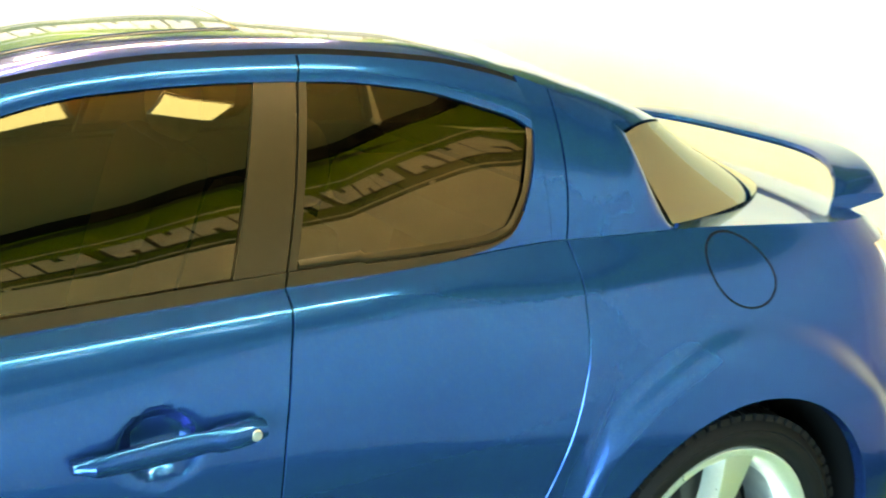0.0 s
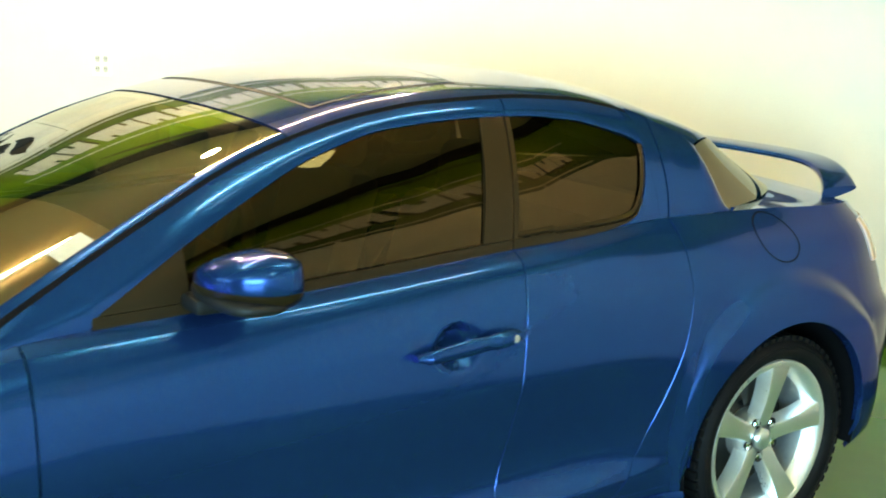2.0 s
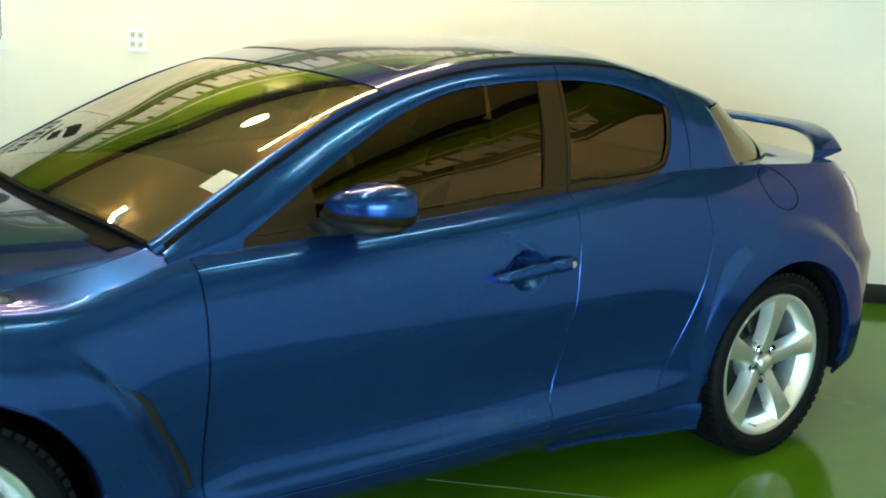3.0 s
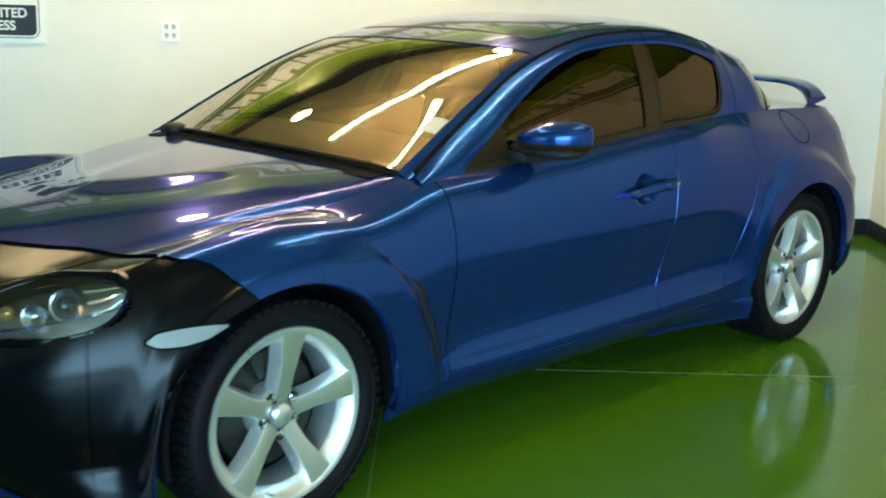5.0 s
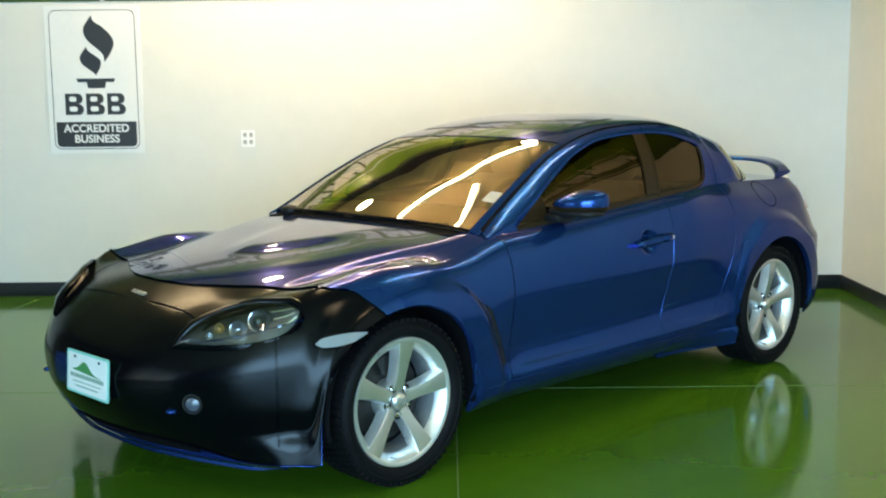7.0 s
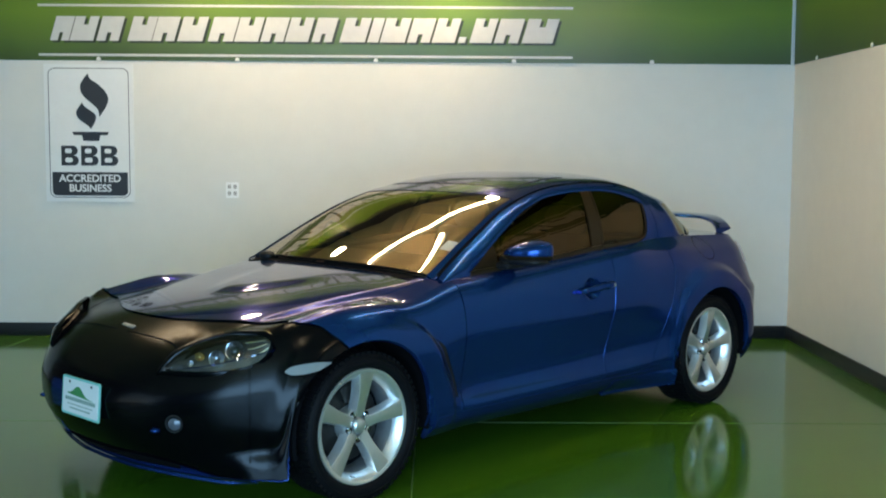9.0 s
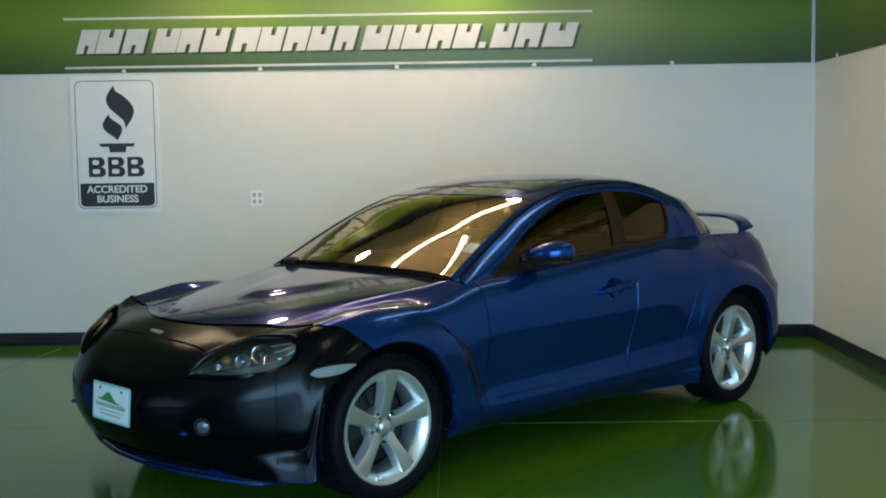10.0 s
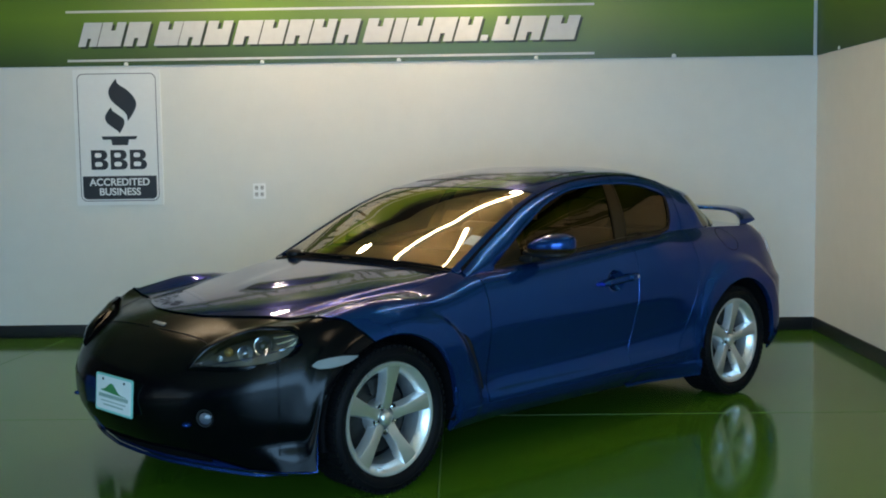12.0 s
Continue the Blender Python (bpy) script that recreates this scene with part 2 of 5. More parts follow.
def words(text, size, mat, parent, m, name="lettering", extrude=0.0006):
    cu = bpy.data.curves.new(name, "FONT")
    cu.body, cu.size, cu.extrude, cu.offset = text, size, extrude, size * 0.022
    cu.align_x, cu.align_y = "CENTER", "CENTER"
    tmp = bpy.data.objects.new(name, cu)
    me = bpy.data.meshes.new_from_object(tmp)
    bpy.data.objects.remove(tmp)
    bpy.data.curves.remove(cu)
    me.name = name
    me.materials.append(mat)
    ob = new(name, me)
    ob.parent = parent
    ob.matrix_basis = m
    return ob


# ---- room ----
T = 0.15
tagged(part("floor", cube(LEFT - T, RIGHT + T, FRONT - T, BACK + T, -0.2, 0.0), FLOOR, smooth=False), "glossy green epoxy showroom floor with saw-cut joints", "floor", kind="structure")
tagged(part("ceiling", cube(LEFT - T, RIGHT + T, FRONT - T, BACK + T, CEIL, CEIL + T), CEILING, smooth=False), "warm cream painted showroom ceiling", "ceiling", kind="structure")
wall_back = tagged(part("wall_back", cube(LEFT - T, RIGHT + T, BACK, BACK + T, 0, CEIL), WALL, smooth=False), "cream painted showroom wall behind the car", "wall", kind="structure")
wall_right = tagged(part("wall_right", cube(RIGHT, RIGHT + T, FRONT - T, BACK, 0, CEIL), WALL, smooth=False), "cream painted showroom side wall", "wall", kind="structure")
for i, (x0, x1, y0, y1, flat) in enumerate(((LEFT, RIGHT, FRONT - T, FRONT, "front"), (LEFT - T, LEFT, FRONT - T, BACK, "left"))):
    # two walls with a wide shop window each, built of piers, sill and lintel
    bm = bmesh.new()
    if flat == "front":
        a, b = -3.4, 2.5
        box(bm, x0, a, y0, y1, 0, CEIL)
        box(bm, b, x1, y0, y1, 0, CEIL)
        box(bm, a, b, y0, y1, 0, 0.3)
        box(bm, a, b, y0, y1, 2.6, CEIL)
    else:
        # this side has no known window; the opening is added to house the fill lamp
        a, b = -8.0, -3.0
        box(bm, x0, x1, y0, a, 0, CEIL)
        box(bm, x0, x1, b, y1, 0, CEIL)
        box(bm, x0, x1, a, b, 0, 0.3)
        box(bm, x0, x1, a, b, 2.6, CEIL)
    w = tagged(part("wall_" + flat, bm, DARK_WALL, smooth=False), "dark brown painted wall with a wide shop window", "wall", kind="structure")
    win = thing("window_" + str(i + 1), pose(0, 0, 0), "wide aluminium-framed shop window", "window", kind="structure")
    n = 4
    for k in range(n + 1):
        c = a + (b - a) * k / n
        c = min(max(c, a + 0.03), b - 0.03)
        if flat == "front":
            part("window_frame", cube(c - 0.03, c + 0.03, y0 + 0.02, y0 + 0.09, 0.3, 2.6, 0.004), ALU, win)
        else:
            part("window_frame", cube(x0 + 0.02, x0 + 0.09, c - 0.03, c + 0.03, 0.3, 2.6, 0.004), ALU, win)
    for k in range(n):
        c0, c1 = a + (b - a) * k / n + 0.03, a + (b - a) * (k + 1) / n - 0.03
        p = part("pane", cube(c0, c1, y0 + 0.04, y0 + 0.05, 0.3, 2.6) if flat == "front" else cube(x0 + 0.04, x0 + 0.05, c0, c1, 0.3, 2.6), SHOP_GLASS, win, smooth=False)
        p.visible_shadow = False

# outdoor ground seen through the shop windows
tagged(part("ground", cube(-60, 60, -80, 60, -0.45, -0.21), material("asphalt", (0.05, 0.05, 0.052), 0.9, bump=0.4, scale=60, vary=0.2), smooth=False), "grey asphalt ground outside", "ground", kind="structure")

bm = bmesh.new()
box(bm, LEFT, RIGHT - 0.014, BACK - 0.012, BACK - 0.0005, 0.0, 0.104, 0.003)
tagged(part("baseboard_back", bm, BASE), "black vinyl cove baseboard", "baseboard", kind="structure")
tagged(part("baseboard_right", cube(RIGHT - 0.012, RIGHT - 0.0005, FRONT, BACK - 0.0005, 0.0, 0.104, 0.003), BASE), "black vinyl cove baseboard", "baseboard", kind="structure")

# floor joints
joint_w = 0.006
for name, x0, x1, y0, y1 in (("floor_joint", LEFT, RIGHT - 0.015, -0.088 - joint_w / 2, -0.088 + joint_w / 2), ("floor_joint", -0.117 - joint_w / 2, -0.117 + joint_w / 2, FRONT, -0.1)):
    tagged(part(name, cube(x0, x1, y0, y1, -0.002, 0.0012), JOINT, smooth=False), "thin pale saw-cut joint in the green floor", "floor joint", kind="structure")
tagged(part("floor_joint", cube(-0.003, 0.003, -1.4, 1.4, -0.002, 0.0012, m=pose(-3.3, 1.2, 0, 0, 0, -6)), JOINT, smooth=False), "thin dark crack across the green floor", "floor joint", kind="structure")

# ---- banners ----
SLANT = 0.30


# start and width of each block along the row, as shares of its length
BLOCKS = ((0.0, 37), (37, 47), (88, 44), (147, 48), (194, 44), (242, 50), (300, 50), (350, 48), (400, 46), (447, 46), (498, 40),
          (551, 51), (604, 22), (628, 50), (680, 45), (727, 46), (777, 14), (799, 44), (846, 48), (899, 62))


def lettering_row(parent, m, x0, x1, z0, z1):
    """A row of slanted plain blocks with a dark drop behind each and a notch in the wide ones."""
    h = z1 - z0
    unit = (x1 - x0 - SLANT * h) / 961
    for k, (start, width) in enumerate(BLOCKS):
        x, w, top = x0 + start * unit, width * unit * 0.95, 0.24 if width < 16 else 1.0

        def slanted(corners):
            return [(x + a * w + b * h * SLANT, z0 + b * h) for a, b in corners]
        if width < 30:
            o = [(0, 0), (1, 0), (1, top), (0, top)]
        elif k % 2:
            o = [(0, 0), (1, 0), (1, 1), (0.62, 1), (0.62, 0.66), (0.42, 0.66), (0.42, 1), (0, 1)]
        else:
            o = [(0, 0), (0.40, 0), (0.40, 0.34), (0.60, 0.34), (0.60, 0), (1, 0), (1, 1), (0, 1)]
        block = slanted(o)
        part("letter_drop", plate(bmesh.new(), [(a + 0.018, b - 0.016) for a, b in block], 0.0012, m @ pose(0, 0, 0.0015)), SHADOW_INK, parent, smooth=False)
        part("letter_block", plate(bmesh.new(), block, 0.004, m @ pose(0, 0, 0.003)), LETTER, parent, smooth=False)


def banner(name, m, x0, x1, dots, text_span, label):
    """m takes (along, up, outward) to the room."""
    th = thing(name, pose(0, 0, 0), label, "banner")
    sheet = new("sheet", finish("sheet", cube(x0, x1, 0, 0.723, 0.001, 0.009), BANNER, False))
    # the print runs from the lower hem upwards, so the sheet keeps its own axes
    sheet.data.transform(Matrix(((1, 0, 0, 0), (0, 0, -1, 0), (0, 1, 0, 0), (0, 0, 0, 1))))
    sheet.parent = th
    sheet.matrix_basis = m @ pose(0, 2.147, 0) @ Matrix(((1, 0, 0, 0), (0, 0, 1, 0), (0, -1, 0, 0), (0, 0, 0, 1)))
    mm = m @ pose(0, 0, 0.009)
    if text_span:
        a, b = text_span
        lettering_row(th, mm, a, b, 2.297, 2.482)
        for z in (2.566, 2.189):
            part("printed_rule", plate(bmesh.new(), [(a - 0.09, z - 0.009), (b + 0.09, z - 0.009), (b + 0.09, z + 0.009), (a - 0.09, z + 0.009)], 0.002, mm), LETTER, th, smooth=False)
        # a long dark printed sweep over the lettering
        top, low = [], []
        for i in range(25):
            f = i / 24
            xx = a + 0.42 + f * (b - a - 0.72)
            top.append((xx, 2.735 + 0.13 * math.sin(math.pi * f) ** 0.8 + 0.03 * math.sin(2 * math.pi * f)))
            low.append((xx, 2.725 + 0.075 * math.sin(math.pi * f) + 0.03 * math.sin(2 * math.pi * f)))
        part("printed_sweep", plate(bmesh.new(), low + top[::-1], 0.0015, mm), SHADOW_INK, th, smooth=False)
    part("top_band", plate(bmesh.new(), [(x0, 2.872), (x1, 2.872), (x1, CEIL - 0.002), (x0, CEIL - 0.002)], 0.03, m), BLACK, th, "black band above the print", smooth=False)
    for d in dots:
        bm = bmesh.new()
        lathe(bm, [(0.0, 0.010), (0.009, 0.009), (0.016, 0.005), (0.018, 0.0)], 14, m @ pose(d, 2.157, 0.009))
        part("grommet", bm, PLASTIC_WHITE, th)
    return th


MB = Matrix(((1, 0, 0, 0), (0, 0, -1, BACK), (0, 1, 0, 0), (0, 0, 0, 1)))
MR = Matrix(((0, 0, -1, RIGHT), (-1, 0, 0, 0), (0, 1, 0, 0), (0, 0, 0, 1)))
ML = Matrix(((0, 0, 1, LEFT), (1, 0, 0, 0), (0, 1, 0, 0), (0, 0, 0, 1)))
banner("wall_banner", MB, LEFT + 0.02, RIGHT - 0.03, [-2.621 + 1.068 * i for i in range(-3, 5)], (-2.99, 0.945), "green printed vinyl banner with slanted silver lettering")
banner("wall_banner", MR, -BACK + 0.012, -FRONT - 0.6, [-2.2 + 1.068 * i for i in range(10)], (-0.55, 3.4), "green printed vinyl banner along the side wall")
bm = cube(RIGHT - 0.038, RIGHT - 0.022, BACK - 0.022, BACK - 0.010, 2.147, CEIL, 0.003)
tagged(part("corner_strip", bm, PLASTIC_WHITE), "thin white plastic strip at the banner's corner", "trim", kind="structure")

# ---- framed sign ----
sign = thing("wall_sign", MB @ pose(-2.704, 1.588, 0.0), "white rectangular accreditation sign with black torch emblem", "sign")
part("board", plate(bmesh.new(), rounded(0.686, 1.062, 0.004), 0.012), WHITE, sign, "white plastic board", smooth=False)
bm = bmesh.new()
outer, inner = rounded(0.622, 1.0, 0.05), rounded(0.612, 0.99, 0.046)
vo = [[bm.verts.new((x, y, z)) for x, y in o] for o, z in ((outer, 0.0125), (outer, 0.0135), (inner, 0.0135), (inner, 0.0125))]
for k in range(3):
    for i in range(len(outer)):
        j = (i + 1) % len(outer)
        bm.faces.new((vo[k][i], vo[k][j], vo[k + 1][j], vo[k + 1][i]))
def lower_rounded(w, h, r):
    """A panel with square upper and rounded lower corners."""
    return [(w / 2, h / 2), (-w / 2, h / 2)] + [p for p in rounded(w, h, r) if p[1] < 0]


part("border_line", bm, INK, sign, smooth=False)
part("caption_panel", plate(bmesh.new(), [(x, y - 0.393) for x, y in lower_rounded(0.585, 0.182, 0.036)], 0.002, pose(0, 0, 0.012)), INK, sign, "black panel under the emblem", smooth=False)
words("ACCREDITED", 0.079, WHITE, sign, pose(0, -0.352, 0.0146))
words("BUSINESS", 0.079, WHITE, sign, pose(0, -0.428, 0.0146))
for k in (-1, 0, 1):
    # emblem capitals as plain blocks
    w, h = 0.067, 0.077
    lobes = [(w - 0.038 + 0.038 * math.cos(a), -h / 2 + h / 2 * math.sin(a)) for a in [math.pi * (i / 10 - 0.5) for i in range(11)]]
    lobes += [(w - 0.044 + 0.038 * math.cos(a), h / 2 + h / 2 * math.sin(a)) for a in [math.pi * (i / 10 - 0.5) for i in range(11)]]
    part("emblem_block", plate(bmesh.new(), [(k * 0.153 + x, -0.174 + y) for x, y in [(-w, h), (-w, -h)] + lobes], 0.002, pose(0, 0, 0.012)), INK, sign, smooth=False)
    for yy, ww in ((-0.174 + 0.0365, 0.052), (-0.174 - 0.0345, 0.058)):
        part("emblem_slot", plate(bmesh.new(), [(k * 0.153 - w + 0.030 + ww / 2 + x, yy + y) for x, y in rounded(ww, 0.036, 0.014)], 0.003, pose(0, 0, 0.012)), WHITE, sign, smooth=False)
part("emblem_base", plate(bmesh.new(), [(-0.132, 0.010), (0.152, 0.010), (0.140, -0.016), (0.085, -0.016), (0.075, -0.060), (-0.047, -0.060), (-0.057, -0.016), (-0.120, -0.016)][::-1], 0.002, pose(0, 0, 0.012)), INK, sign, smooth=False)


def leaf(right, left):
    """A flame between two smooth edges, given from tip to foot as (height, place)."""
    def curve(keys, n=18):
        pts = []
        k = [Vector((x, y)) for y, x in keys]
        k = [k[0] * 2 - k[1]] + k + [k[-1] * 2 - k[-2]]
        for i in range(1, len(k) - 2):
            for j in range(6):
                t = j / 6
                p0, p1, p2, p3 = k[i - 1:i + 3]
                pts.append(tuple(0.5 * (2 * p1 + (p2 - p0) * t + (2 * p0 - 5 * p1 + 4 * p2 - p3) * t * t + (3 * p1 - p0 - 3 * p2 + p3) * t ** 3)))
        return pts + [tuple(k[-2])]
    return (curve(left) + curve(right)[::-1][1:-1])


upper = leaf([(0.460, -0.003), (0.419, 0.012), (0.380, 0.070), (0.321, 0.129), (0.262, 0.152), (0.196, 0.129), (0.127, 0.081)],
             [(0.460, -0.003), (0.424, -0.032), (0.372, -0.062), (0.321, -0.059), (0.277, -0.032), (0.226, 0.026), (0.182, 0.070), (0.127, 0.081)])
lower_leaf = leaf([(0.237, -0.050), (0.208, -0.035), (0.174, 0.012), (0.145, 0.048), (0.108, 0.053), (0.064, 0.034), (0.031, 0.012)],
                  [(0.237, -0.050), (0.204, -0.076), (0.160, -0.098), (0.116, -0.084), (0.079, -0.040), (0.050, 0.000), (0.031, 0.012)])
for flame in (upper, lower_leaf):
    part("emblem_flame", plate(bmesh.new(), flame, 0.002, pose(0, 0, 0.012)), INK, sign, smooth=False)

# ---- wall outlet ----
OUTLET_WHITE = material("outlet_plastic", (0.93, 0.92, 0.90), 0.25, vary=0.02, scale=60)
SOCKET_GREY = material("socket_plastic", (0.50, 0.48, 0.44), 0.5, vary=0.05)
outlet = thing("wall_outlet", MB @ pose(-1.602, 1.153, 0), "white four-socket electrical outlet plate", "outlet")
part("cover_plate", plate(bmesh.new(), rounded(0.100, 0.122, 0.006), 0.012), OUTLET_WHITE, outlet)
for dx in (-0.022, 0.022):
    for dy in (-0.026, 0.026):
        part("socket", plate(bmesh.new(), [(x + dx, y + dy) for x, y in rounded(0.027, 0.034, 0.009)], 0.0145), SOCKET_GREY, outlet, "pale grey socket face")
        for sx in (-0.006, 0.006):
            part("slot", plate(bmesh.new(), [(x + dx + sx, y + dy + 0.003) for x, y in rounded(0.003, 0.010, 0.001, 1)], 0.0155), BLACK, outlet, smooth=False)

# ---- ceiling lights ----
def tube_light(xa, ya, xb, yb):
    x, y, length, turn = (xa + xb) / 2, (ya + yb) / 2, math.hypot(xb - xa, yb - ya), math.degrees(math.atan2(yb - ya, xb - xa))
    th = thing("strip_light", pose(x, y, CEIL, 0, 0, turn), "long bare fluorescent strip light on the ceiling", "ceiling light", "fluorescent strip lights")
    part("housing", cube(-length / 2, length / 2, -0.04, 0.04, -0.05, 0.0, 0.006), PLASTIC_WHITE, th)
    bm = bmesh.new()
    lathe(bm, [(0.0, -length / 2 + 0.02), (0.019, -length / 2 + 0.02), (0.019, length / 2 - 0.02), (0.0, length / 2 - 0.02)], 16, pose(0, 0, -0.072, 0, 90, 0))
    part("tube", bm, TUBE, th)
    for s in (-1, 1):
        part("socket", cube(s * (length / 2 - 0.012) - 0.01, s * (length / 2 - 0.012) + 0.01, -0.02, 0.02, -0.095, -0.05, 0.003), PLASTIC_WHITE, th)


def down_light(x, y):
    th = thing("down_light", pose(x, y, CEIL), "round recessed ceiling downlight with white trim", "ceiling light", "round downlights")
    bm = bmesh.new()
    lathe(bm, [(0.090, -0.003), (0.095, -0.012), (0.113, -0.008), (0.115, 0.0)], 32)
    part("trim_ring", bm, PLASTIC_WHITE, th)
    bm = bmesh.new()
    lathe(bm, [(0.0, -0.004), (0.092, -0.004)], 32)
    part("lens", bm, DOWN, th)


def panel_light(x, y, w, d, turn):
    th = thing("panel_light", pose(x, y, CEIL, 0, 0, turn), "small flat rectangular ceiling light panel", "ceiling light", "flat light panels")
    part("frame", cube(-w / 2 - 0.012, w / 2 + 0.012, -d / 2 - 0.012, d / 2 + 0.012, -0.022, 0.0, 0.004), PLASTIC_WHITE, th)
    part("diffuser", cube(-w / 2, w / 2, -d / 2, d / 2, -0.026, -0.020, 0.002), PANEL, th)


for x, y, w, d, turn in ((1.90, -0.58, 0.30, 0.17, 25), (1.46, -0.94, 0.26, 0.12, 60)):
    panel_light(x, y, w, d, turn)
for x, y, l, a in TUBES:
    tube_light(x, y, l, a)
for x, y in DOWNS:
    down_light(x, y)


from mathutils.bvhtree import BVHTree

# ---- the car: x runs to the tail, y to the far side, z up ----
CAR = pose(0.0453, 0.0487, 0, 0, 0, 45)
car = thing("sports_coupe", CAR, "glossy blue four-door sports coupe with a black vinyl nose cover", "car")


def spline(keys):
    """A smooth curve through (x, value) keys that never overshoots."""
    xs = [k[0] for k in keys]
    ys = [k[1] for k in keys]
    d = [(ys[i + 1] - ys[i]) / (xs[i + 1] - xs[i]) for i in range(len(xs) - 1)]
    s = [d[0]] + [0.0 if d[i - 1] * d[i] <= 0 else 2 * d[i - 1] * d[i] / (d[i - 1] + d[i]) for i in range(1, len(d))] + [d[-1]]

    def f(x):
        if x <= xs[0]:
            return ys[0]
        if x >= xs[-1]:
            return ys[-1]
        i = 0
        while x > xs[i + 1]:
            i += 1
        h = xs[i + 1] - xs[i]
        t = (x - xs[i]) / h
        return ys[i] * (1 + 2 * t) * (1 - t) ** 2 + s[i] * h * t * (1 - t) ** 2 + ys[i + 1] * t * t * (3 - 2 * t) + s[i + 1] * h * t * t * (t - 1)
    return f


def smooth(a, b, x):
    t = min(1.0, max(0.0, (x - a) / (b - a)))
    return t * t * (3 - 2 * t)


def steps(a, b, n):
    return [a + (b - a) * i / n for i in range(n + 1)]


# plan outline at the widest height: (x, half width) from nose to tail
OUTLINE = [(-2.215, 0.0), (-2.205, 0.20), (-2.15, 0.42), (-2.03, 0.62), (-1.88, 0.775), (-1.71, 0.858), (-1.35, 0.878), (-0.95, 0.862), (-0.70, 0.852), (0.0, 0.862),
           (0.6, 0.864), (1.0, 0.866), (1.35, 0.872), (1.7, 0.850), (1.93, 0.775), (2.09, 0.62), (2.18, 0.36), (2.205, 0.0)]
_ix = spline(list(enumerate(k[0] for k in OUTLINE)))
_iy = spline(list(enumerate(k[1] for k in OUTLINE)))
LAST = len(OUTLINE) - 1


def plan(p):
    e = 1e-3
    x, h = _ix(p), _iy(p)
    dx, dh = _ix(min(LAST, p + e)) - _ix(max(0, p - e)), _iy(min(LAST, p + e)) - _iy(max(0, p - e))
    if p < 1e-6:
        return x, h, -1.0, 0.0
    if p > LAST - 1e-6:
        return x, h, 1.0, 0.0
    l = math.hypot(dx, dh)
    return x, h, -dh / l, dx / l


_pt = np.linspace(0, LAST, 3000)
_xt = np.array([_ix(p) for p in _pt])


def at_x(x):
    return float(np.interp(x, _xt, _pt))


crest_z = spline([(-2.215, 0.615), (-2.05, 0.675), (-1.8, 0.756), (-1.57, 0.804), (-1.35, 0.835), (-1.20, 0.832), (-1.07, 0.818), (-0.93, 0.836), (-0.73, 0.885), (-0.4, 0.905), (0.0, 0.930),
                  (0.45, 0.962), (0.76, 0.978), (1.0, 0.988), (1.3, 0.985), (1.6, 0.976), (1.9, 0.968), (2.1, 0.95), (2.205, 0.93)])
sill_z = spline([(-2.215, 0.175), (-1.8, 0.185), (-1.0, 0.185), (0.8, 0.185), (1.8, 0.22), (2.205, 0.25)])
# inward offset of the flank against height (0 at the sill, 1 at the shoulder)
SECTIONS = [(x, spline(k)) for x, k in (
    (-2.215, [(0, 0.15), (0.10, 0.095), (0.24, 0.045), (0.42, 0.010), (0.62, 0.0), (0.82, 0.03), (1, 0.10)]),
    (-1.80, [(0, -0.004), (0.09, 0.004), (0.15, 0.016), (0.20, 0.030), (0.25, 0.022), (0.36, 0.010), (0.60, 0.006), (0.80, 0.028), (0.92, 0.060), (0.97, 0.083), (1, 0.115)]),
    (-1.35, [(0, 0.03), (0.30, 0.010), (0.70, 0.0), (0.82, 0.008), (0.92, 0.032), (0.97, 0.066), (0.99, 0.100), (1, 0.145)]),
    (-0.88, [(0, 0.085), (0.05, 0.045), (0.10, 0.02), (0.30, 0.02), (0.66, 0.0), (0.82, 0.015), (0.92, 0.039), (0.97, 0.061), (1, 0.10)]),
    (-0.60, [(0, 0.115), (0.045, 0.072), (0.08, 0.043), (0.12, 0.025), (0.165, 0.012), (0.187, 0.012), (0.207, 0.020), (0.234, 0.041), (0.30, 0.050), (0.49, 0.022), (0.66, 0.0), (0.80, 0.009), (0.92, 0.040), (0.97, 0.066), (1, 0.110)]),
    (0.55, [(0, 0.115), (0.045, 0.072), (0.08, 0.043), (0.12, 0.025), (0.165, 0.012), (0.187, 0.012), (0.207, 0.020), (0.234, 0.041), (0.30, 0.050), (0.49, 0.022), (0.63, 0.0), (0.80, 0.010), (0.92, 0.044), (0.97, 0.073), (1, 0.122)]),
    (1.00, [(0, 0.05), (0.10, 0.02), (0.30, 0.02), (0.60, 0.0), (0.76, 0.014), (0.90, 0.070), (1, 0.160)]),
    (1.40, [(0, 0.04), (0.10, 0.02), (0.30, 0.01), (0.60, 0.0), (0.74, 0.022), (0.88, 0.085), (1, 0.190)]),
    (1.93, [(0, 0.09), (0.15, 0.004), (0.42, -0.016), (0.58, -0.018), (0.65, 0.010), (0.75, 0.035), (0.90, 0.080), (1, 0.150)]),
    (2.205, [(0, 0.08), (0.15, 0.004), (0.42, -0.018), (0.58, -0.018), (0.65, 0.03), (0.80, 0.06), (1, 0.13)]))]
WHEEL_X, WHEEL_Z, ARCH = 1.35, 0.326, 0.370


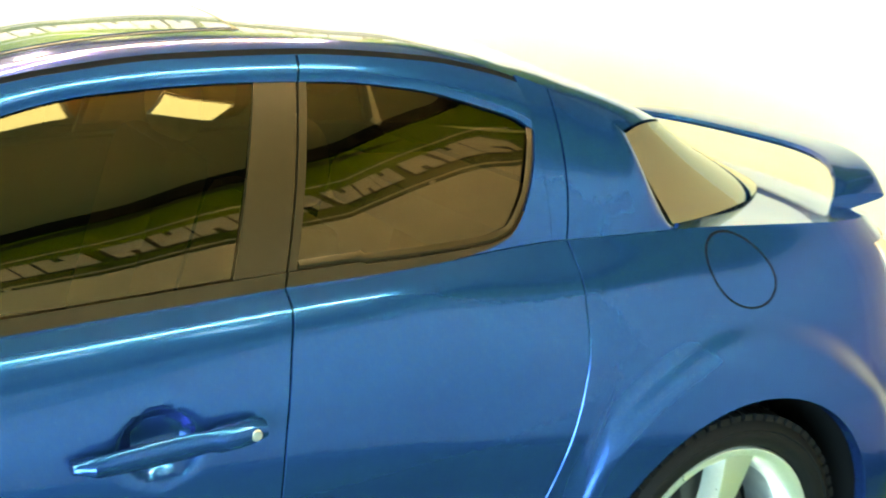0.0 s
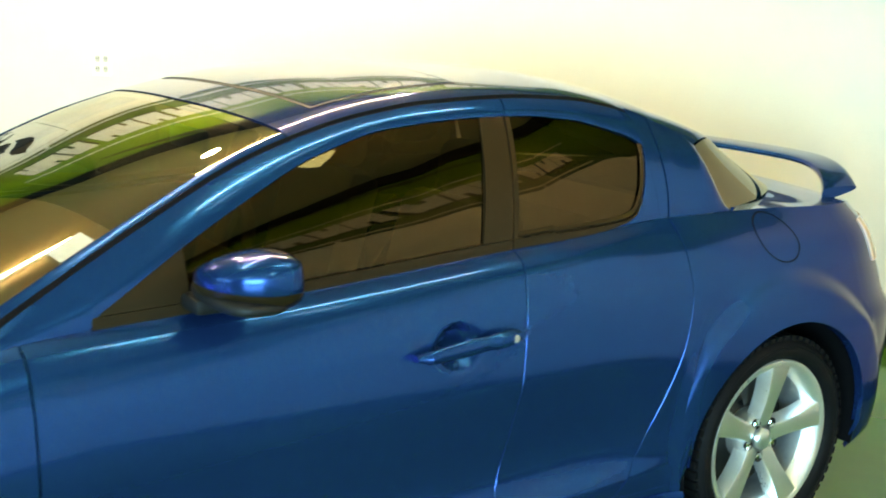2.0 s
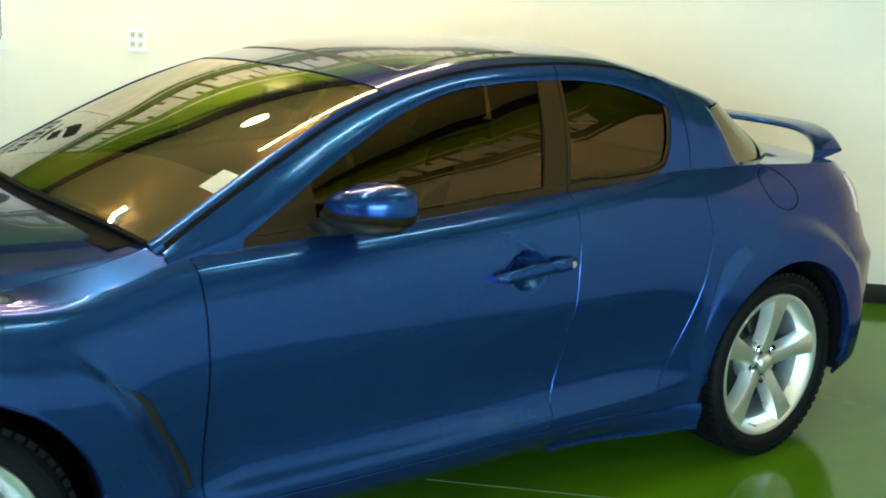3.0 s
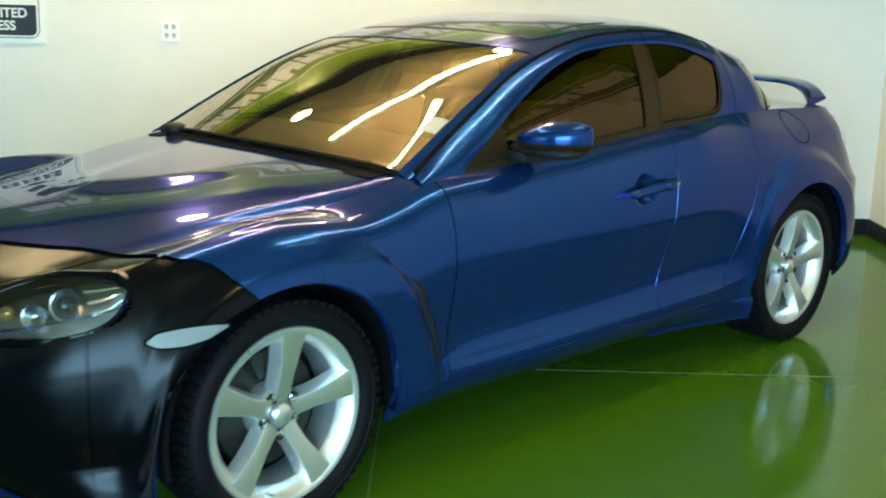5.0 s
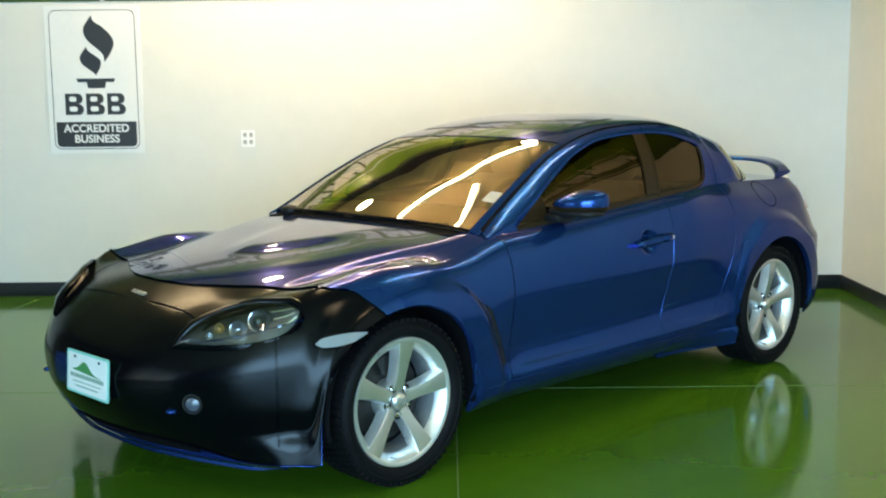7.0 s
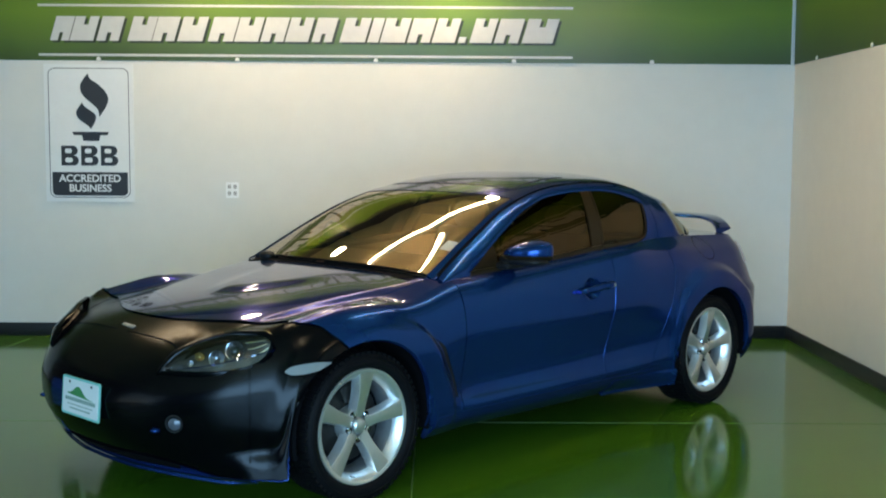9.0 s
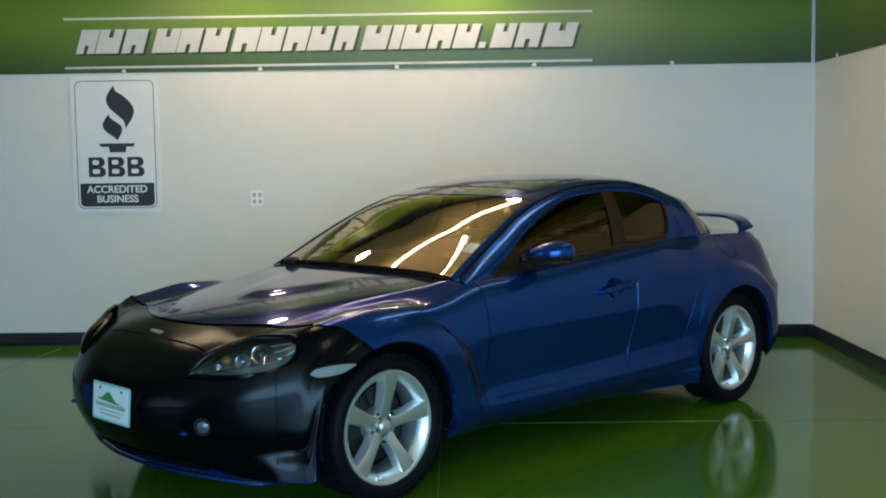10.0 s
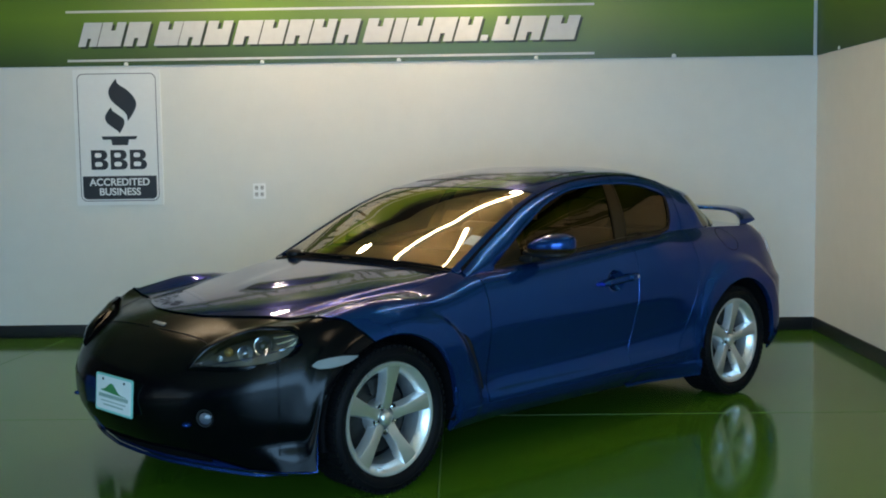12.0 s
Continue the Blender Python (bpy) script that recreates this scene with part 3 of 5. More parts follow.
def flank(p, z, inset=0.0):
    """A point of the near flank at outline place p and height z."""
    x, h, nx, ny = plan(p)
    v = (z - 0.185) / (crest_z(x) - 0.185)
    i = 0
    while i < len(SECTIONS) - 2 and x > SECTIONS[i + 1][0]:
        i += 1
    f = smooth(SECTIONS[i][0], SECTIONS[i + 1][0], x)
    o = SECTIONS[i][1](v) * (1 - f) + SECTIONS[i + 1][1](v) * f
    # flared arches: the front one ends in a sharp step behind the wheel, the rear one in an eyebrow crease
    r = math.hypot(x + WHEEL_X, z - WHEEL_Z)
    turn = math.degrees(math.atan2(z - WHEEL_Z, x + WHEEL_X))
    turn += 360 * (turn < -90)
    sharp = 1 - smooth(42, 70, turn)
    edge = 0.502 + 0.047 * smooth(25, 0, turn)
    soft = 1 - smooth(ARCH + 0.05, ARCH + 0.13, r)
    hard = 1 - smooth(edge - 0.012, edge + 0.012, r)
    o -= 0.027 * (hard * sharp + soft * (1 - sharp)) * (1 - smooth(0.64, 0.85, z)) * smooth(0.20, 0.32, z + 0.12 * (x < -1.35))
    r = math.hypot(x - WHEEL_X, z - WHEEL_Z)
    o -= 0.030 * (1 - smooth(ARCH + 0.085, 0.520, r)) * smooth(0.90, 1.02, x) * (1 - smooth(0.85, 0.92, z))
    o += inset
    return Vector((x - nx * o, -(h - ny * o), z))


def arch_z(x):
    z = sill_z(x)
    for s in (-1, 1):
        d = abs(x - s * WHEEL_X)
        if x < -WHEEL_X:
            d *= ARCH / (ARCH + 0.045)
        if d < ARCH:
            z = max(z, WHEEL_Z + math.sqrt(ARCH * ARCH - d * d))
        elif d < ARCH + 0.03:
            z = max(z, WHEEL_Z - (WHEEL_Z - z) * (d - ARCH) / 0.03)
    return z


def grid(fn, us, vs, skirt=0.014, flip=False, bm=None, keep=None, relax=0, bare=None):
    """A surface patch with its edges folded inwards, but for the bare row where another patch goes on."""
    bare = len(us) - 1 if bare == -1 else bare
    bm = bm or bmesh.new()
    pts = [[Vector(fn(u, v)) for v in vs] for u in us]
    if relax:
        a = np.array([[tuple(p) for p in row] for row in pts])
        for _ in range(relax):
            a[1:-1, 1:-1] = 0.5 * a[1:-1, 1:-1] + 0.125 * (a[2:, 1:-1] + a[:-2, 1:-1] + a[1:-1, 2:] + a[1:-1, :-2])
        pts = [[Vector(p) for p in row] for row in a]
    vt = [[bm.verts.new(p) for p in row] for row in pts]
    nu, nv = len(us), len(vs)

    def face(a, b, c, d):
        q = [a, b, c, d]
        if flip:
            q = q[::-1]
        try:
            bm.faces.new(q)
        except ValueError:
            pass
    for i in range(nu - 1):
        for j in range(nv - 1):
            if keep and not keep((pts[i][j] + pts[i + 1][j + 1]) / 2):
                continue
            face(vt[i][j], vt[i + 1][j], vt[i + 1][j + 1], vt[i][j + 1])
    if skirt:
        def normal(i, j):
            a, b = pts[min(nu - 1, i + 1)][j] - pts[max(0, i - 1)][j], pts[i][min(nv - 1, j + 1)] - pts[i][max(0, j - 1)]
            n = a.cross(b)
            if n.length < 1e-9:
                i2, j2 = min(max(i, 1), nu - 2), min(max(j, 1), nv - 2)
                n = (pts[i2 + 1][j2] - pts[i2 - 1][j2]).cross(pts[i2][j2 + 1] - pts[i2][j2 - 1])
            n.normalize()
            return -n if flip else n
        ring = [(i, 0) for i in range(nu)] + [(nu - 1, j) for j in range(1, nv)] + [(i, nv - 1) for i in range(nu - 2, -1, -1)] + [(0, j) for j in range(nv - 2, 0, -1)]
        inner = [bm.verts.new(pts[i][j] - normal(i, j) * skirt) for i, j in ring]
        n = len(ring)
        if skirt == 0.014:
            # a small rounded lip before the fold
            edge = []
            for i, j in ring:
                o = pts[i][j] - pts[min(max(i, 1), nu - 2)][min(max(j, 1), nv - 2)]
                edge.append(bm.verts.new(pts[i][j] + o.normalized() * 0.0012 - normal(i, j) * 0.0014))
            for k in range(n):
                a, b = ring[k], ring[(k + 1) % n]
                if a[0] == b[0] == bare:
                    continue
                face(vt[b[0]][b[1]], vt[a[0]][a[1]], edge[k], edge[(k + 1) % n])
                face(edge[(k + 1) % n], edge[k], inner[k], inner[(k + 1) % n])
            ring, n = [], 0
        for k in range(n):
            a, b = ring[k], ring[(k + 1) % n]
            face(vt[b[0]][b[1]], vt[a[0]][a[1]], inner[k], inner[(k + 1) % n])
    bmesh.ops.remove_doubles(bm, verts=bm.verts, dist=1e-6)
    return bm


def mirrored(bm):
    for v in bm.verts:
        v.co.y = -v.co.y
    bmesh.ops.reverse_faces(bm, faces=bm.faces)
    return bm


def both_sides(name, build, mat, label=""):
    """The near part and its mirror image on the far side."""
    out = []
    for s in (0, 1):
        bm = build()
        out.append(part(name, mirrored(bm) if s else bm, mat, car, label))
    return out


GAP = 0.0022
gap_front = spline([(0.18, 0.250), (0.29, 0.305), (0.34, 0.335), (0.48, 0.366), (0.62, 0.377), (0.78, 0.389), (0.87, 0.402), (0.96, 0.425)])   # between the doors
gap_rear = spline([(0.18, 0.545), (0.24, 0.645), (0.29, 0.72), (0.36, 0.785), (0.50, 0.862), (0.64, 0.914), (0.727, 0.940), (0.81, 0.959), (0.88, 0.971), (0.936, 0.983), (0.975, 0.990)])  # behind the rear door


def door_low(x):
    return 0.294 - 0.008 * smooth(0.0, 0.8, x)


def flank_patch(edge0, edge1, z0, z1, nu, nv, inset=0.0, handle=False, skirt=0.014, bare=None):
    """Part of the flank between two upright edges x(z) and two heights z(x)."""
    def fn(u, v):
        x = 0.0
        za, zb = 0.3, 0.9
        z = za + (zb - za) * v
        for _ in range(4):
            x = edge0(z) + (edge1(z) - edge0(z)) * u
            za, zb = z0(x), z1(x)
            z = za + (zb - za) * v
        q = flank(at_x(x), z, inset)
        if handle:
            r = math.hypot((x - 0.196) / 0.070, (z - 0.777) / 0.060)
            q.y += 0.034 * (1 - smooth(0.5, 0.95, r))
        return q
    return grid(fn, steps(0, 1, nu), [1 - (1 - v) ** 1.5 for v in steps(0, 1, nv)], skirt, bare=bare)


def const(c):
    return lambda _: c


def top_of(x):
    return crest_z(x)


# flank panels
arch_f = [-WHEEL_X + ARCH * math.cos(math.pi * (1 - i / 36)) for i in range(37)]


def flank_stations(ps, z0, z1, nv, inset=0.0):
    return grid(lambda p, v: flank(p, z0(_ix(p)) + (z1(_ix(p)) - z0(_ix(p))) * v, inset), ps, steps(0, 1, nv))


BRA = -1.575
hem = spline([(0.60, -1.42), (0.70, -1.514), (0.728, -1.553), (0.744, -1.581), (0.761, -1.619), (0.775, -1.656), (0.81, -1.730)])  # hem of the nose cover on the wing
fender_x = [BRA + 0.001] + [x for x in arch_f if x > BRA + 0.01] + [-WHEEL_X + ARCH + 0.03] + steps(-0.945, -0.738 - GAP, 34)


def fender_point(st, v):
    x, z = st, 0.7
    for _ in range(5):
        if st < -WHEEL_X:
            x = -WHEEL_X + (st + WHEEL_X) * (hem(z) + WHEEL_X) / (BRA + WHEEL_X)
        lo = arch_z(x) if x < -0.955 else max(arch_z(x), 0.19)
        z = lo + (crest_z(x) - lo) * v
    return flank(at_x(x), z)


both_sides("fender", lambda: grid(fender_point, fender_x, [1 - (1 - v) ** 1.5 for v in steps(0, 1, 60)], relax=10), PAINT, "blue front wing with a flared arch")
both_sides("front_door", lambda: flank_patch(const(-0.738 + GAP), lambda z: gap_front(z) - GAP, lambda x: door_low(x) + GAP * 1.7, top_of, 104, 62, handle=True, bare=0), PAINT, "blue front door")
both_sides("rear_door", lambda: flank_patch(lambda z: gap_front(z) + GAP, lambda z: gap_rear(z) - GAP, lambda x: door_low(x) + GAP * 1.7, top_of, 48, 62), PAINT, "blue rear-hinged back door")
both_sides("sill", lambda: flank_patch(const(-0.94), const(0.957), sill_z, lambda x: door_low(x) - GAP * 1.5, 80, 18), PAINT)
quarter_x = [WHEEL_X - ARCH - 0.03] + [-x for x in arch_f[::-1]] + [WHEEL_X + ARCH + 0.03] + steps(1.76, 1.90, 10)[0:]


def quarter_edge(z):
    d = gap_rear(z) + 0.03 - quarter_x[0]
    return quarter_x[0] + (d + math.hypot(d, 0.03)) / 2


def quarter_point(st, v):
    x, z = st, 0.7
    for _ in range(5):
        x = st + (quarter_edge(z) - quarter_x[0]) * (1 - smooth(quarter_x[0], 1.30, st))
        z = arch_z(x) + (crest_z(x) - arch_z(x)) * v
    return flank(at_x(x), z)


def quarter():
    bm = bmesh.new()
    # the strip between the door's curved edge and the arch, then the arch and the tail corner
    def strip(u, v):
        x, z = 0.0, 0.5
        z0_, z1_ = 0.2, 0.95
        for _ in range(4):
            z = z0_ + (z1_ - z0_) * v
            x = gap_rear(z) + GAP + (quarter_edge(z) - gap_rear(z) - GAP) * u
            z0_, z1_ = door_low(x) - GAP, crest_z(x)
        return flank(at_x(x), z)
    grid(strip, steps(0, 1, 14), steps(0, 1, 62), bm=bm, bare=-1)
    grid(quarter_point, quarter_x, steps(0, 1, 56), bm=bm, bare=0)
    return bm


both_sides("rear_quarter_panel", quarter, PAINT, "blue rear quarter panel with a flared arch")


def whole(ps):
    """Outline places all round one end of the car, from the near side to the far side; far ones are negative."""
    return ps + [-p for p in ps[::-1] if p > 1e-6]


def signed(fn):
    def g(p, v):
        q = fn(abs(p), v)
        return Vector((q.x, -q.y, q.z)) if p < 0 else q
    return g


bump_r = steps(at_x(1.90 + GAP), LAST, 46)
tail = [p for p in bump_r] + [-p for p in bump_r[::-1][1:]]
part("rear_bumper", grid(signed(lambda p, v: flank(p, 0.22 + (0.70 - 0.22) * v)), tail, steps(0, 1, 26)), PAINT, car, "blue rear bumper")
part("tail_panel", grid(signed(lambda p, v: flank(p, 0.704 + (crest_z(_ix(p)) - 0.704) * v)), tail, steps(0, 1, 20)), PAINT, car)
nose_p = steps(at_x(BRA), 0.0, 64)
nose = nose_p[:-1] + [0.0] + [-p for p in nose_p[:-1][::-1]]


def nose_low(x):
    return arch_z(x) if x > -1.765 else 0.178


lamp_low = spline([(-2.088, 0.600), (-2.019, 0.601), (-1.914, 0.614), (-1.82, 0.644), (-1.775, 0.684), (-1.76, 0.720)])
lamp_high = spline([(-2.088, 0.606), (-2.032, 0.672), (-1.932, 0.722), (-1.852, 0.746), (-1.782, 0.746), (-1.76, 0.724)])


high_y = spline([(-2.088, 0.454), (-2.032, 0.493), (-1.932, 0.553), (-1.852, 0.638), (-1.782, 0.72), (-1.76, 0.757)])


def in_lamp(q, grow=0.0):
    return -2.082 - grow < q.x < -1.765 + grow and abs(q.y) > high_y(q.x) - grow and lamp_low(q.x) - grow < q.z < lamp_high(q.x) + grow


def nose_point(u, v, inset=0.0, lip=None):
    """u from -1 at the near wing to 1 at the far one."""
    z, x, p = 0.5, -1.6, 0.0
    for _ in range(5):
        x_hem = (hem(z) if z > 0.67 else -1.46) + (0.008 if lip else 0.0)
        p = at_x(x_hem) * abs(u)
        x = _ix(p)
        lo = max(nose_low(x), lip(x)) if lip else nose_low(x)
        z = lo + (crest_z(x) - lo) * v
    q = flank(p, z, inset)
    return Vector((q.x, -q.y, q.z)) if u > 0 else q


nose_u = [math.copysign(abs(a) ** 0.85, a) for a in steps(-1, 1, 260)]
part("front_bumper", grid(lambda u, v: nose_point(u, v, 0.016), nose_u, steps(0, 0.88, 34), keep=lambda q: not in_lamp(q, 0.035)), PAINT, car, "blue front bumper under the nose cover")

# upper surfaces between the two shoulders
hood_z = spline([(-2.115, 0.615), (-2.06, 0.660), (-1.97, 0.711), (-1.85, 0.762), (-1.7, 0.796), (-1.5, 0.829), (-1.2, 0.869), (-0.95, 0.905), (-0.78, 0.922)])


ridge_q = spline([(-1.65, 0.30), (-1.32, 0.245), (-1.08, 0.178), (-0.92, 0.147), (-0.80, 0.115)])
ridge_z = spline([(-2.0, 0.690), (-1.85, 0.731), (-1.65, 0.771), (-1.30, 0.826), (-1.08, 0.858), (-0.916, 0.879), (-0.80, 0.898)])


def hood(p, w, lift=0.0, pull=0.0):
    """w from -1 at the near shoulder to 1 at the far one."""
    c = flank(p, crest_z(_ix(p)))
    q = 1 - abs(w)
    x = c.x
    zc = hood_z(x)
    z = c.z + (zc - c.z) * (1 - (1 - q) ** 2.1)
    # the raised centre ends in a soft ridge; a valley lies between it and the wing's crest
    dip = smooth(-1.85, -1.5, x) * (1 - smooth(-1.30, -0.98, x))
    zr, qr = ridge_z(x), ridge_q(x)
    if q > qr:
        ridged = zr + (zc - zr) * (1 - ((1 - q) / (1 - qr)) ** 2)
    else:
        ridged = c.z + (zr - c.z) * q / qr - 0.020 * dip * 6.75 * (q / qr) ** 2 * (1 - q / qr)
    z += (ridged - z) * smooth(-2.08, -1.88, x)
    return Vector((x, -c.y * w, z + emboss(x, c.y * w) + lift))


emboss_x = spline([(0.0, -1.55), (0.10, -1.52), (0.17, -1.46), (0.235, -1.37), (0.31, -1.21), (0.355, -1.03), (0.37, -0.85)])


def emboss(x, y):
    """The raised rotor-shaped field in the middle of the bonnet, pointed towards the nose."""
    y = min(abs(y), 0.36)
    lean = (emboss_x(y + 0.01) - emboss_x(max(0.0, y - 0.01))) / 0.02
    d = (x - emboss_x(y)) / math.hypot(1, lean)
    return 0.014 * smooth(0.0, 0.125 + 0.55 * y, d) * (1 - smooth(-1.36, -0.90, x))


bra_edge = spline([(0, -1.672), (0.14, -1.688), (0.25, -1.698), (0.34, -1.725), (0.46, -1.785), (0.57, -1.825), (0.70, -1.858), (0.85, -1.872), (1, -1.878)])


def hood_patch(x0, x1, w0, w1, nu, nw, lift=0.0):
    """x0 and x1 depend on the place across."""
    def fn(u, w):
        q = 1 - abs(w)
        x = x0(q) + (x1(q) - x0(q)) * u
        return hood_at(x, w, lift)
    return grid(fn, steps(0, 1, nu), steps(w0, w1, nw), relax=2)


_ct = _pt[_pt < at_x(-0.5)][::4]
_cx = np.array([flank(p, crest_z(_ix(p))).x for p in _ct])


def hood_at(x, w, lift=0.0):
    return hood(float(np.interp(x, _cx, _ct)), w, lift)


HOOD_W = 0.885
part("hood", hood_patch(bra_edge, lambda q: -0.80 - 0.05 * q, -HOOD_W + 0.004, HOOD_W - 0.004, 60, 110), PAINT, car, "blue bonnet with a raised centre")
for s in (-1, 1):
    part("wing_top", hood_patch(bra_edge, lambda q: -0.735, min(s, s * HOOD_W), max(s, s * HOOD_W), 60, 16), PAINT, car)

# black vinyl cover over the nose, one sheet from the lip up and back to its hem
def lip_z(x):
    """The cover's lower edge: high over the air intake, low at the corners."""
    return 0.186 + 0.066 * (1 - smooth(-2.20, -1.96, x))


_edge_keys = [(float(a), -flank(float(b), crest_z(_ix(float(b)))).y) for a, b in zip(_cx[::10], _ct[::10])]
_edge = spline([k for i, k in enumerate(_edge_keys) if i == 0 or k[0] > _edge_keys[i - 1][0] + 1e-5])


def hood_edge(x):
    return max(0.02, _edge(x))


def cover_back(u, v):
    """From the shoulder line of the nose straight back to the hem."""
    c = nose_point(u, 1.0, -0.005)
    y = c.y
    lo, hi = c.x, max(c.x + 1e-4, -1.640)
    for _ in range(24):
        m = (lo + hi) / 2
        if m < bra_edge(1 - min(1.0, abs(y) / hood_edge(m))):
            lo = m
        else:
            hi = m
    x = c.x + (lo - c.x) * v
    q = hood_at(x, max(-1.0, min(1.0, y / hood_edge(x))), 0.006)
    q0 = hood_at(c.x, max(-1.0, min(1.0, y / hood_edge(c.x))), 0.006)
    return Vector((x, y, q.z + (c.z - q0.z) * (1 - smooth(0, 0.6, v))))


def cover_point(u, v):
    return nose_point(u, v, -0.005, lip_z) if v <= 1 else cover_back(u, v - 1)


part("nose_cover", grid(cover_point, nose_u, steps(0, 1, 80) + steps(1, 2, 30)[1:], 0.007, relax=24, keep=lambda q: not in_lamp(q, -0.007)), VINYL, car, "black vinyl nose cover stretched over bumper and bonnet edge")


def seam(points, width=0.0035, lift=-0.0075):
    """A raised stitched seam along a run of (outline place, height)."""
    bm = bmesh.new()
    rows = []
    n = len(points)
    for i, (p, z) in enumerate(points):
        a, b = points[max(0, i - 1)], points[min(n - 1, i + 1)]
        q = flank(p, z, lift)
        d = (flank(b[0], b[1], lift) - flank(a[0], a[1], lift)).normalized()
        x, h, nx, ny = plan(p)
        side = d.cross(Vector((nx, -ny, 0))).normalized()
        out = Vector((nx, -ny, 0))
        rows.append([bm.verts.new(q + side * w + out * o) for w, o in ((-width, -0.003), (-width * 0.5, 0.0012), (width * 0.5, 0.0012), (width, -0.003))])
    for i in range(n - 1):
        for k in range(3):
            bm.faces.new((rows[i][k], rows[i + 1][k], rows[i + 1][k + 1], rows[i][k + 1]))
    bmesh.ops.recalc_face_normals(bm, faces=bm.faces)
    return bm


cover = bpy.data.objects["nose_cover"]
for s in (0, 1):
    bm = seam([(at_x(-1.885), 0.25 + 0.385 * k / 16) for k in range(17)])
    part("seam", mirrored(bm) if s else bm, VINYL, cover)
# folds of the vinyl along the bonnet's edge under it, their shade laid on as dark strips
tree = BVHTree.FromPolygons([v.co[:] for v in cover.data.vertices], [p.vertices[:] for p in cover.data.polygons])


def fold_shade(x_of, ya, yb, width, n=28):
    """A narrow dark strip for a fold's shade on the cover, x given along y, on the near side."""
    bm = bmesh.new()
    rows = []
    for i in range(n + 1):
        y = ya + (yb - ya) * i / n
        x = x_of(y)
        w = width * (0.35 + 0.65 * math.sin(math.pi * i / n))
        row = []
        for dx in (-w, 0.0, w):
            hit = tree.ray_cast(Vector((x + dx, -y, 2.0)), Vector((0, 0, -1)))[0]
            z = hit.z if hit else 0.69
            row.append(bm.verts.new((x + dx, -y, z + (0.0016 if dx == 0 else 0.0006))))
        rows.append(row)
    for i in range(n):
        for k in range(2):
            bm.faces.new((rows[i][k], rows[i][k + 1], rows[i + 1][k + 1], rows[i + 1][k]))
    bmesh.ops.recalc_face_normals(bm, faces=bm.faces)
    return bm


front_fold = spline([(0.0, -1.992), (0.20, -1.986), (0.37, -1.982), (0.47, -1.998)])
wing_fold = spline([(0.475, -1.985), (0.505, -1.92), (0.535, -1.845), (0.567, -1.745), (0.585, -1.70)])
for s in (0, 1):
    bm = fold_shade(front_fold, 0.035, 0.47, 0.004)
    part("fold_shade", mirrored(bm) if s else bm, DARK, cover, "dark strip for the shade of a vinyl fold")
    bm = fold_shade(wing_fold, 0.475, 0.585, 0.009)
    part("fold_shade", mirrored(bm) if s else bm, DARK, cover, "dark strip for the shade of a vinyl fold")
# small bright maker's badge as plain bars
for k in range(4):
    y = -0.045 + 0.03 * k
    bm = cube(-0.010, 0.010, -0.011, 0.011, 0, 0.006, 0.002, Matrix.Translation((-1.965 + 0.004 * k, y, 0.7195)) @ pose(0, 0, 0, 0, -25, 0))
    part("badge_bar", bm, DIM_ALLOY, cover)

# ---- greenhouse ----
rail_y = spline([(-0.80, 0.690), (-0.45, 0.636), (-0.10, 0.575), (0.2, 0.546), (0.55, 0.540), (0.85, 0.536), (1.05, 0.545), (1.19, 0.590), (1.228, 0.620), (1.27, 0.648)])
rail_z = spline([(-0.80, 0.905), (-0.45, 1.092), (-0.25, 1.185), (-0.10, 1.236), (0.1, 1.283), (0.3, 1.309), (0.55, 1.319), (0.75, 1.310), (0.9, 1.287), (0.98, 1.264), (1.06, 1.236), (1.13, 1.205), (1.19, 1.166), (1.228, 1.084), (1.27, 0.984)])
roof_z = spline([(-0.86, 0.905), (-0.45, 1.108), (-0.07, 1.268), (0.2, 1.334), (0.45, 1.356), (0.7, 1.356), (0.95, 1.330), (1.2, 1.250), (1.45, 1.116), (1.70, 0.986)])


def side_upper(x, z, inset=0.0, bulge=0.028):
    b = flank(at_x(x), crest_z(x))
    zb, yb, zr, yr = b.z, -b.y, rail_z(x), rail_y(x)
    f = min(1.0, max(0.0, (z - zb) / max(0.004, zr - zb)))
    y = yb + (yr - yb) * f + bulge * 4 * f * (1 - f) * min(1, (zr - zb) / 0.2)
    return Vector((x, -(y - inset), z))


def roof(x, w, lift=0.0):
    q = 1 - abs(w)
    bow = -0.07 * math.sin(math.pi / 2 * q) * (1 - smooth(-0.8, 0.1, x))
    if x > 0.95:
        bow = (0.10 * smooth(0.95, 1.07, x) + 0.35 * max(0.0, min(1.0, (x - 1.07) / 0.20))) * (1 - abs(w) ** 5)
    f = 1 - (1 - q) ** 2.6
    z = rail_z(x) + (roof_z(x + (bow if x > 0.95 else 0)) - rail_z(x)) * f + lift - 0.014 * math.exp(-max(0.0, q) / 0.03)
    z += (0.982 + lift - z) * smooth(1.22, 1.269, x)
    return Vector((x + bow, rail_y(x) * w, z))


win_top = spline([(-0.60, 0.912), (-0.4, 1.030), (-0.249, 1.106), (-0.046, 1.192), (0.17, 1.244), (0.426, 1.262), (0.55, 1.263), (0.717, 1.250), (0.86, 1.218), (0.93, 1.196), (0.957, 1.178)])
win_curve = spline([(0.56, 0.986), (0.70, 0.990), (0.80, 0.994), (0.86, 1.006), (0.90, 1.046), (0.944, 1.136), (0.957, 1.176)])


def win_low(x):
    return crest_z(x) + 0.022 if x < 0.56 else win_curve(x)


def shut_x(z):
    """The slanted shut line between the door glasses."""
    return 0.4255 + 0.25 * (z - 0.96)


